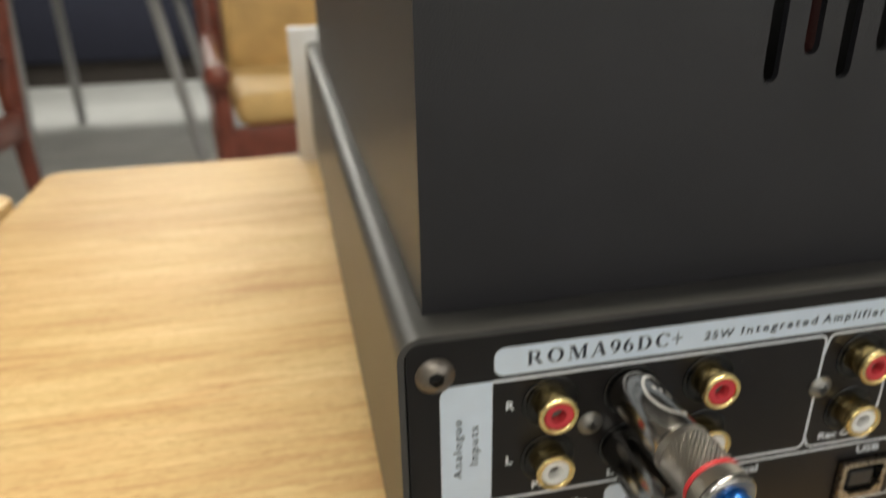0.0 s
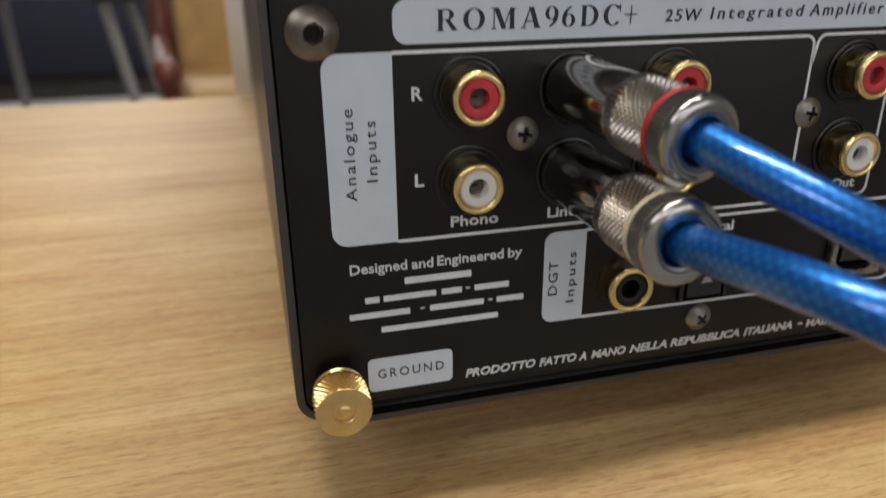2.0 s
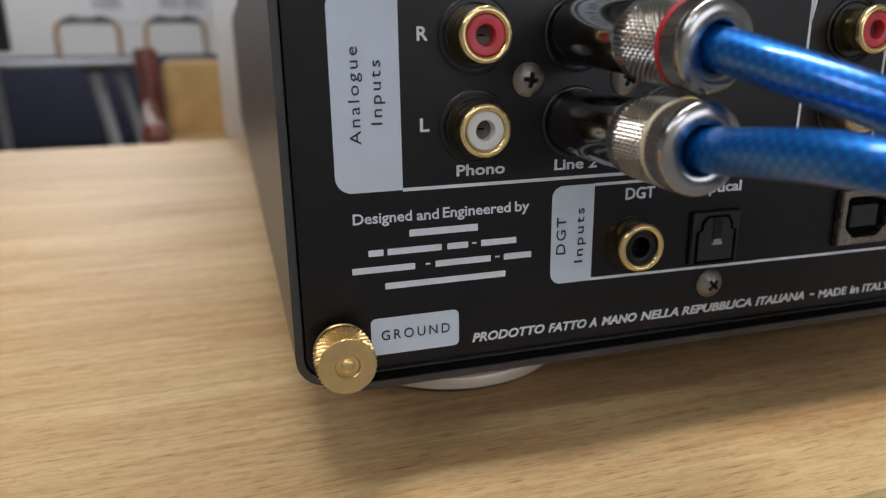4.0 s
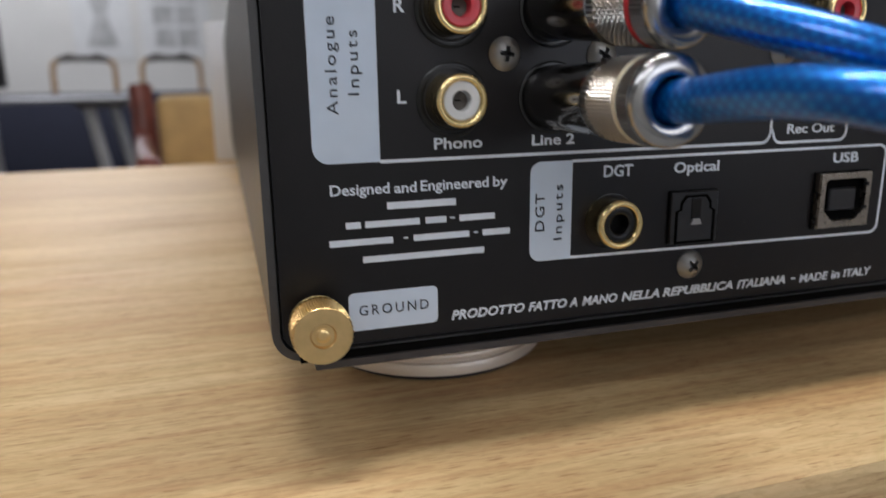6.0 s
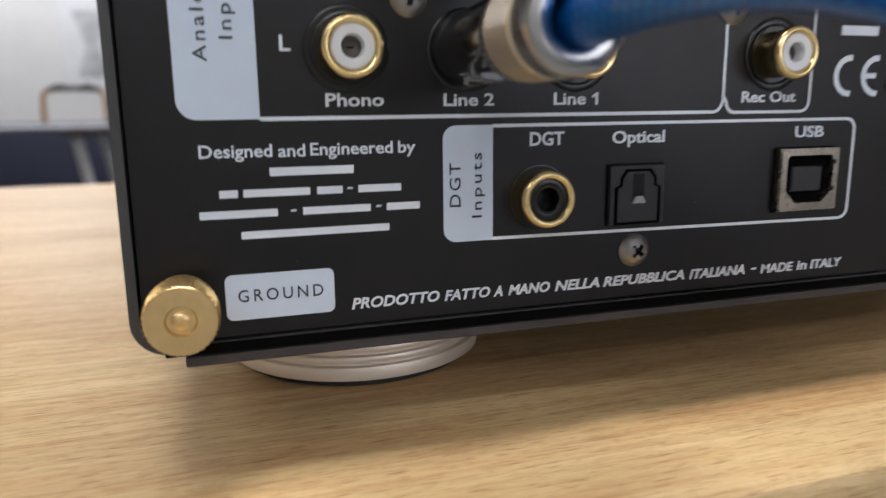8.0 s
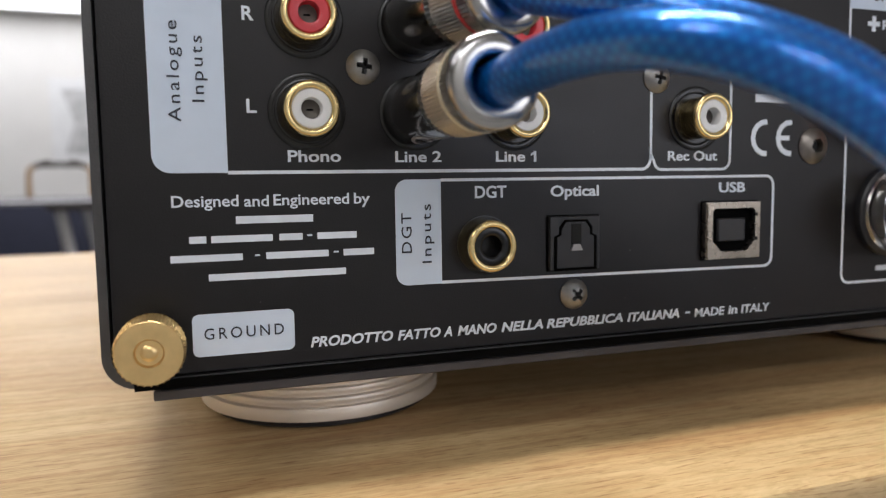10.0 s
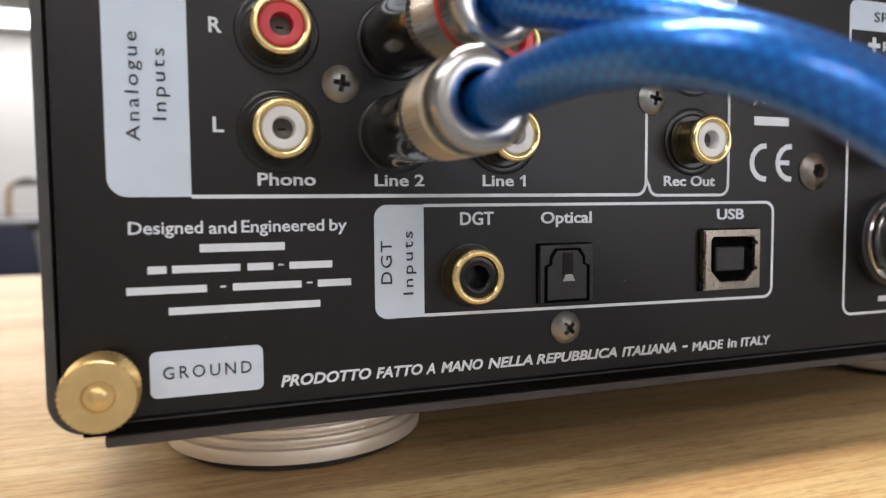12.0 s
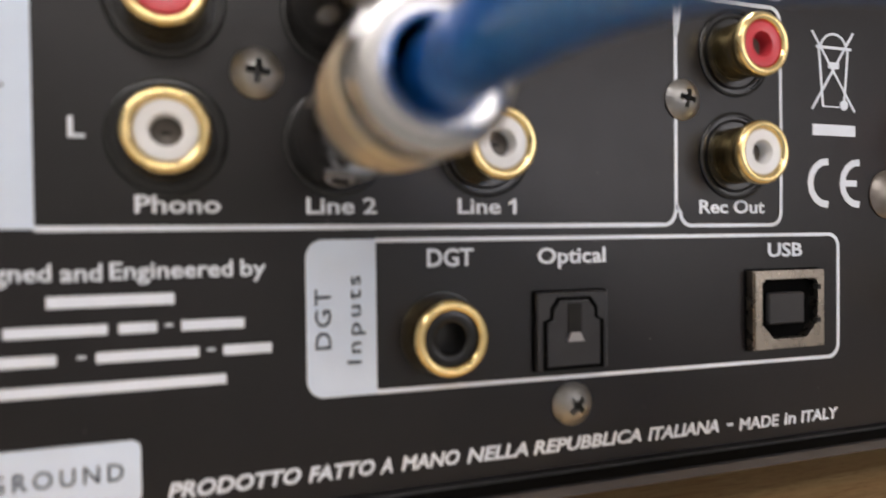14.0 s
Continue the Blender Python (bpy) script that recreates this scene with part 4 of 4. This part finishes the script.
m = on_panel(16.1, 776.2)
gnd = part("ground_terminal", lathe_bm(mm((2.0, 0), (2.0, 1.2), (2.6, 1.3), (3.6, 1.7), (4.3, 2.4), (4.5, 3.0), (4.5, 3.3), (4.0, 3.6), (4.0, 4.0), (4.5, 4.2), (4.65, 4.4)), m, 40), M_GOLD, amp,
           "round brass screw terminal with a knurled rim", angle=50)
part("knurled_rim", add_knurl(bmesh.new(), m, 4.35, 4.4, 9.75, 0.42, 36, 4), M_BRASS, gnd, smooth=False)
part("knob_face", lathe_bm(mm((4.3, 9.2), (4.45, 9.5), (4.5, 9.6), (4.5, 9.8), (4.42, 9.92), (2.0, 9.95), (1.9, 9.85), (1.75, 9.5), (0, 9.5)), m, 44), M_BRASS, gnd, "flat brass face with a centre hole", angle=22)
part("pin", lathe_bm(mm((1.15, 9.51), (1.15, 9.7), (0.95, 9.85), (0.35, 9.95), (0, 9.9)), m, 24), M_BRASS, gnd)


def post(x, z, clear, label):
    m = on_panel(x, z)
    root = part("speaker_post", lathe_bm(mm((9.6, 0), (9.6, 1.2), (9.0, 1.6), (8.4, 1.7)), m, 40), M_BLACK, amp, label)
    part("clear_sleeve", lathe_bm(mm((6.0, 1.6), (8.6, 1.6), (8.9, 2.2), (8.9, 6.0), (8.4, 6.5), (8.4, 10.5), (8.9, 11.0), (8.9, 15.5), (8.3, 16.3), (6.0, 16.3)), m, 40, True), clear, root, angle=40)
    part("core", lathe_bm(mm((5.4, 1.7), (5.6, 3), (5.6, 7.6), (4.9, 7.8)), m, 32), M_NICKEL, root)
    part("knurled_core", add_knurl(bmesh.new(), m, 5.2, 8.0, 15.5, 0.3, 36, 9), M_GOLD, root, smooth=False)
    part("core_end", lathe_bm(mm((5.2, 15.5), (5.0, 16.6), (2.6, 16.6), (2.5, 12), (0, 12)), m, 32), M_GOLD, root)
    return root


post(162.2, 815.5, M_CLEAR_RED, "clear red plastic loudspeaker post with a gold core")
post(162.2, 791.5, M_CLEAR, "clear plastic loudspeaker post with a gold core")


# ---- audio cables ----
def audio_cable(base, tail, curve, after, ring, label, spin):
    b, t = Vector(base) / 1000, Vector(tail) / 1000
    axis = (t - b).normalized()
    length = (t - b).length * 1000
    m = Matrix.Translation(b) @ axis.to_track_quat("Z", "Y").to_matrix().to_4x4()
    root = thing("audio_cable", label, "audio cable", "blue audio cables")
    L = length
    part("plug_tube", lathe_bm(mm((4.5, 0.6), (5.0, 0.8), (5.15, 1.4), (5.2, L - 15.2), (5.1, L - 14.8)), m, 48), M_CHROME, root, "smoked chrome plug barrel", angle=50)
    part("grip_collar", lathe_bm(mm((5.0, L - 15.0), (5.3, L - 14.8), (5.5, L - 14.5), (5.45, L - 14.2)), m, 48), M_CHROME, root)
    part("ridged_band", add_knurl(bmesh.new(), m, 5.35, L - 14.2, L - 12.4, 0.3, 48, 4, False), M_NICKEL, root, "ridges on the nickel grip", smooth=False)
    part("knurled_grip", add_knurl(bmesh.new(), m, 5.35, L - 12.5, L - 5.1, 0.4, 34, 7), M_NICKEL, root, "knurled nickel grip", smooth=False)
    part("colour_ring", lathe_bm(mm((5.3, L - 5.2), (5.72, L - 5.1), (5.78, L - 4.9), (5.78, L - 4.5), (5.7, L - 4.3), (5.3, L - 4.2)), m, 48), ring, root, "coloured band round the plug")
    part("ridged_band", add_knurl(bmesh.new(), m, 5.55, L - 4.2, L - 1.5, 0.24, 60, 4, False), M_NICKEL, root, smooth=False)
    part("end_collar", lathe_bm(mm((5.4, L - 1.6), (5.7, L - 1.5), (5.8, L - 1.2), (5.76, L - 0.8), (5.62, L - 0.45), (5.3, L - 0.2), (4.8, L - 0.06), (4.1, L), (3.3, L - 0.04), (3.1, L - 0.14), (2.95, L - 0.4), (2.95, L - 4)), m, 52),
         M_POLISH, root, "polished nickel end collar", angle=45)
    # plain printed oval on the barrel
    bm = bmesh.new()
    n = 28
    outer, inner = [], []
    for i in range(n):
        a = 2 * math.pi * i / n
        for lst, s in ((outer, 1.0), (inner, 0.86)):
            hh, th = 9.0 + 6.3 * s * math.cos(a), spin + 0.72 * s * math.sin(a)
            lst.append(bm.verts.new(m @ Vector((5.24 * math.cos(th) / 1000, 5.24 * math.sin(th) / 1000, hh / 1000))))
    for i in range(n):
        j = (i + 1) % n
        bm.faces.new((outer[i], outer[j], inner[j], inner[i]))
    part("printed_oval", bm, M_OVAL, root)
    bm = bmesh.new()
    bars = ((6.2, 7.4, 0.22), (7.0, 8.2, 0.0), (8.0, 10.0, -0.22))
    for h0, h1, off in bars:
        vs = [bm.verts.new(m @ Vector((5.24 * math.cos(spin + th) / 1000, 5.24 * math.sin(spin + th) / 1000, h / 1000))) for h, th in ((h0, off - 0.05), (h1, off - 0.05), (h1, off + 0.05), (h0, off + 0.05))]
        bm.faces.new(vs)
    part("printed_bar", bm, M_OVAL, root)
    # cable: fitted curve, then hanging over the table's edge to the floor
    p = [Vector(q) / 1000 for q in curve]
    pts = [p[0] - axis * 0.003] + bezier(*p, 48)
    d = (p[3] - p[2]).normalized()
    a = [Vector(q) / 1000 for q in after]
    pts += bezier(p[3], p[3] + d * 0.05, a[0], a[1], 40)[1:]
    d2 = (a[1] - a[0]).normalized()
    pts += bezier(a[1], a[1] + d2 * 0.12, a[2], a[3], 24)[1:]
    part("jacket", add_tube(bmesh.new(), pts, 0.0028, 24, True, uv=True), M_CABLE, root, "clear blue jacket over a braided screen", angle=60)
    return root


audio_cable((57.0, 0, 824.6), (60.0, -32.3, 822.3), ((60.2, -28.6, 822.6), (62.9, -41.6, 820.2), (75.5, -67.7, 810.1), (92.5, -56.0, 806.3)),
            ((165, -60, 700), (190, -75, 520), (320, -120, 3.4), (700, -160, 3.4)), M_REDRING, "blue braided audio cable with red-banded chrome plug in a socket", 1.2)
audio_cable((57.1, 0, 810.2), (56.5, -36.0, 810.5), ((57.1, -32.0, 810.2), (58.2, -43.4, 809.9), (57.7, -76.1, 820.6), (94.5, -68.4, 789.1)),
            ((140, -85, 700), (160, -100, 500), (300, -150, 3.4), (680, -220, 3.4)), M_CREAM, "blue braided audio cable with cream-banded chrome plug in a socket", -1.35)


# ---- showroom furniture ----
def armchair():
    root = thing("armchair", "red-brown lacquered armchair with ochre upholstered seat and back", "armchair", "armchairs")
    W2 = 0.30
    for sx in (-1, 1):
        part("front_leg", add_tube(bmesh.new(), [(sx * W2, -0.27, 0), (sx * W2, -0.27, 0.2), (sx * W2, -0.27, 0.44), (sx * W2, -0.27, 0.612)], [0.016, 0.021, 0.024, 0.02], 12), M_REDWOOD, root)
        part("back_leg", add_tube(bmesh.new(), [(sx * (W2 - 0.01), 0.30, 0), (sx * (W2 - 0.01), 0.27, 0.42), (sx * (W2 - 0.02), 0.30, 0.62), (sx * (W2 - 0.02), 0.34, 0.80)], [0.018, 0.026, 0.036, 0.034], 12), M_REDWOOD, root)
        arm = part("armrest", add_tube(bmesh.new(), [(sx * (W2 - 0.015), 0.29, 0.640), (sx * W2, 0.05, 0.637), (sx * (W2 + 0.005), -0.22, 0.626), (sx * (W2 + 0.005), -0.29, 0.620)], [0.02, 0.024, 0.026, 0.03], 14), M_REDWOOD, root)
        part("arm_end", lathe_bm([(0, -0.032), (0.018, -0.028), (0.03, -0.014), (0.034, 0.0), (0.03, 0.014), (0.018, 0.028), (0, 0.032)], Matrix.Translation((sx * (W2 + 0.005), -0.30, 0.617)), 20), M_REDWOOD, arm, "glossy rounded arm end")
    part("front_rail", box_bm(-W2, W2, -0.285, -0.255, 0.405, 0.485, 0.006), M_REDWOOD, root)
    part("side_rail", box_bm(-W2 - 0.012, -W2 + 0.012, -0.26, 0.28, 0.405, 0.485, 0.005), M_REDWOOD, root)
    part("side_rail", box_bm(W2 - 0.012, W2 + 0.012, -0.26, 0.28, 0.405, 0.485, 0.005), M_REDWOOD, root)
    part("seat_cushion", box_bm(-W2 + 0.03, W2 - 0.03, -0.28, 0.24, 0.48, 0.565, 0.035, 4), M_YELLOW, root, "ochre seat cushion")
    bm = box_bm(-W2 + 0.055, W2 - 0.055, 0.2, 0.29, 0.53, 0.772, 0.03, 4)
    part("back_cushion", bm, M_YELLOW, root, "ochre back cushion")
    return root


chair = armchair()
chair.matrix_world = pose(0.092, 2.0, 0, 0, 0, 8)
copy_thing(chair, pose(-1.085, 1.85, 0, 0, 0, -6))


def office_desk():
    root = thing("desk", "grey metal desk with splayed tube legs", "desk")
    part("desktop", box_bm(-0.75, 0.5, -0.45, 0.45, 0.731, 0.745, 0.003), M_DESK, root)
    part("end_rail", box_bm(0.31, 0.499, -0.44, 0.44, 0.708, 0.7305, 0.003), M_DARK, root, "dark rail under the desktop")
    for x0, x1 in ((-0.22, -0.24), (0.35, 0.47)):
        for y0, y1 in ((-0.36, -0.44), (0.36, 0.44)):
            part("leg", add_tube(bmesh.new(), [(x0, y0, 0.7305 if x0 < 0 else 0.7075), ((x0 + x1) / 2, (y0 + y1) / 2, 0.35), (x1, y1, 0.0)], 0.024, 12), M_GREY_METAL, root)
    return root


desk = office_desk()
desk.matrix_world = pose(-0.89, 3.65, 0, 0, 0, 0)

mon = thing("monitor", "black monitor on a foot standing on the grey desk", "monitor")
part("screen_case", box_bm(-0.26, 0.26, -0.02, 0.02, 0.045, 0.40, 0.006), M_MONITOR, mon)
part("stand", box_bm(-0.03, 0.03, 0.021, 0.04, 0.0, 0.2, 0.003), M_MONITOR, mon)
part("foot_plate", box_bm(-0.11, 0.11, -0.08, 0.10, 0.0, 0.012, 0.003), M_MONITOR, mon)
mon.matrix_world = pose(-1.21, 3.75, 0.7455, 0, 0, 0)

sofa = thing("bench", "long navy fabric bench on a dark plinth, its back turned", "bench")
part("plinth", box_bm(-1.5, 1.5, -0.28, 0.30, 0.0, 0.15, 0.004), M_DARK, sofa)
part("seat", box_bm(-1.52, 1.52, -0.34, 0.12, 0.152, 0.44, 0.03, 3), M_NAVY, sofa)
part("backrest", box_bm(-1.52, 1.52, 0.1, 0.34, 0.152, 0.74, 0.03, 3), M_NAVY, sofa)
sofa.matrix_world = pose(-0.9, 5.62, 0, 0, 0, 180)


def rail_chair():
    root = thing("chair", "chair with curved golden wooden back rail and dark pad", "chair", "chairs along the wall")
    for sx in (-1, 1):
        part("back_post", add_tube(bmesh.new(), [(sx * 0.235, 0.2, 0.0), (sx * 0.235, 0.18, 0.45), (sx * 0.235, 0.22, 0.90), (sx * 0.225, 0.225, 0.96), (sx * 0.19, 0.23, 0.985)], [0.018, 0.022, 0.022, 0.022, 0.02], 12), M_RAIL, root)
        part("front_leg", add_tube(bmesh.new(), [(sx * 0.21, -0.22, 0.0), (sx * 0.21, -0.22, 0.45)], 0.018, 12), M_RAIL, root)
    part("back_rail", add_tube(bmesh.new(), [(-0.20, 0.23, 0.985), (-0.15, 0.24, 1.0), (-0.1, 0.25, 1.012), (-0.05, 0.253, 1.0), (0, 0.255, 1.005), (0.05, 0.253, 1.0), (0.1, 0.25, 1.012), (0.15, 0.24, 1.0), (0.20, 0.23, 0.985)], [0.02, 0.026, 0.034, 0.024, 0.022, 0.024, 0.034, 0.026, 0.02], 12), M_RAIL_TOP, root, "dark padded top rail")
    part("seat", box_bm(-0.24, 0.24, -0.25, 0.22, 0.451, 0.50, 0.015, 3), M_RAIL_TOP, root)
    return root


rc = rail_chair()
rc.matrix_world = pose(-1.06, 6.32, 0, 0, 0, 0)
copy_thing(rc, pose(-0.385, 6.32, 0, 0, 0, 0))


def picture(x, z, w, h, seed):
    root = thing("picture", "pale picture with soft grey shapes on the white wall", "picture", "pictures on the wall")
    part("sheet", box_bm(-w / 2, w / 2, -0.012, 0.0, -h / 2, h / 2, 0.002, 1), M_PAPER, root, smooth=False)
    if seed == 0:
        bm = bmesh.new()
        add_plate(bm, [(-0.15, 0.3), (0.15, 0.3), (0.05, 0.0), (0.14, -0.3), (-0.14, -0.3), (-0.05, 0.0)], -0.0125, -0.016)
        part("printed_shape", bm, M_GREYPRINT, root, smooth=False)
    else:
        for i in range(2):
            for j in range(3):
                part("printed_shape", box_bm(-0.2 + i * 0.21, -0.02 + i * 0.21, -0.016, -0.0125, -0.3 + j * 0.21, -0.13 + j * 0.21), M_GREYPRINT, root, smooth=False)
    root.matrix_world = pose(x, RY1 - 0.002, z)
    return root


picture(-1.0, 1.42, 0.5, 0.8, 0)
picture(-0.35, 1.42, 0.62, 0.8, 1)
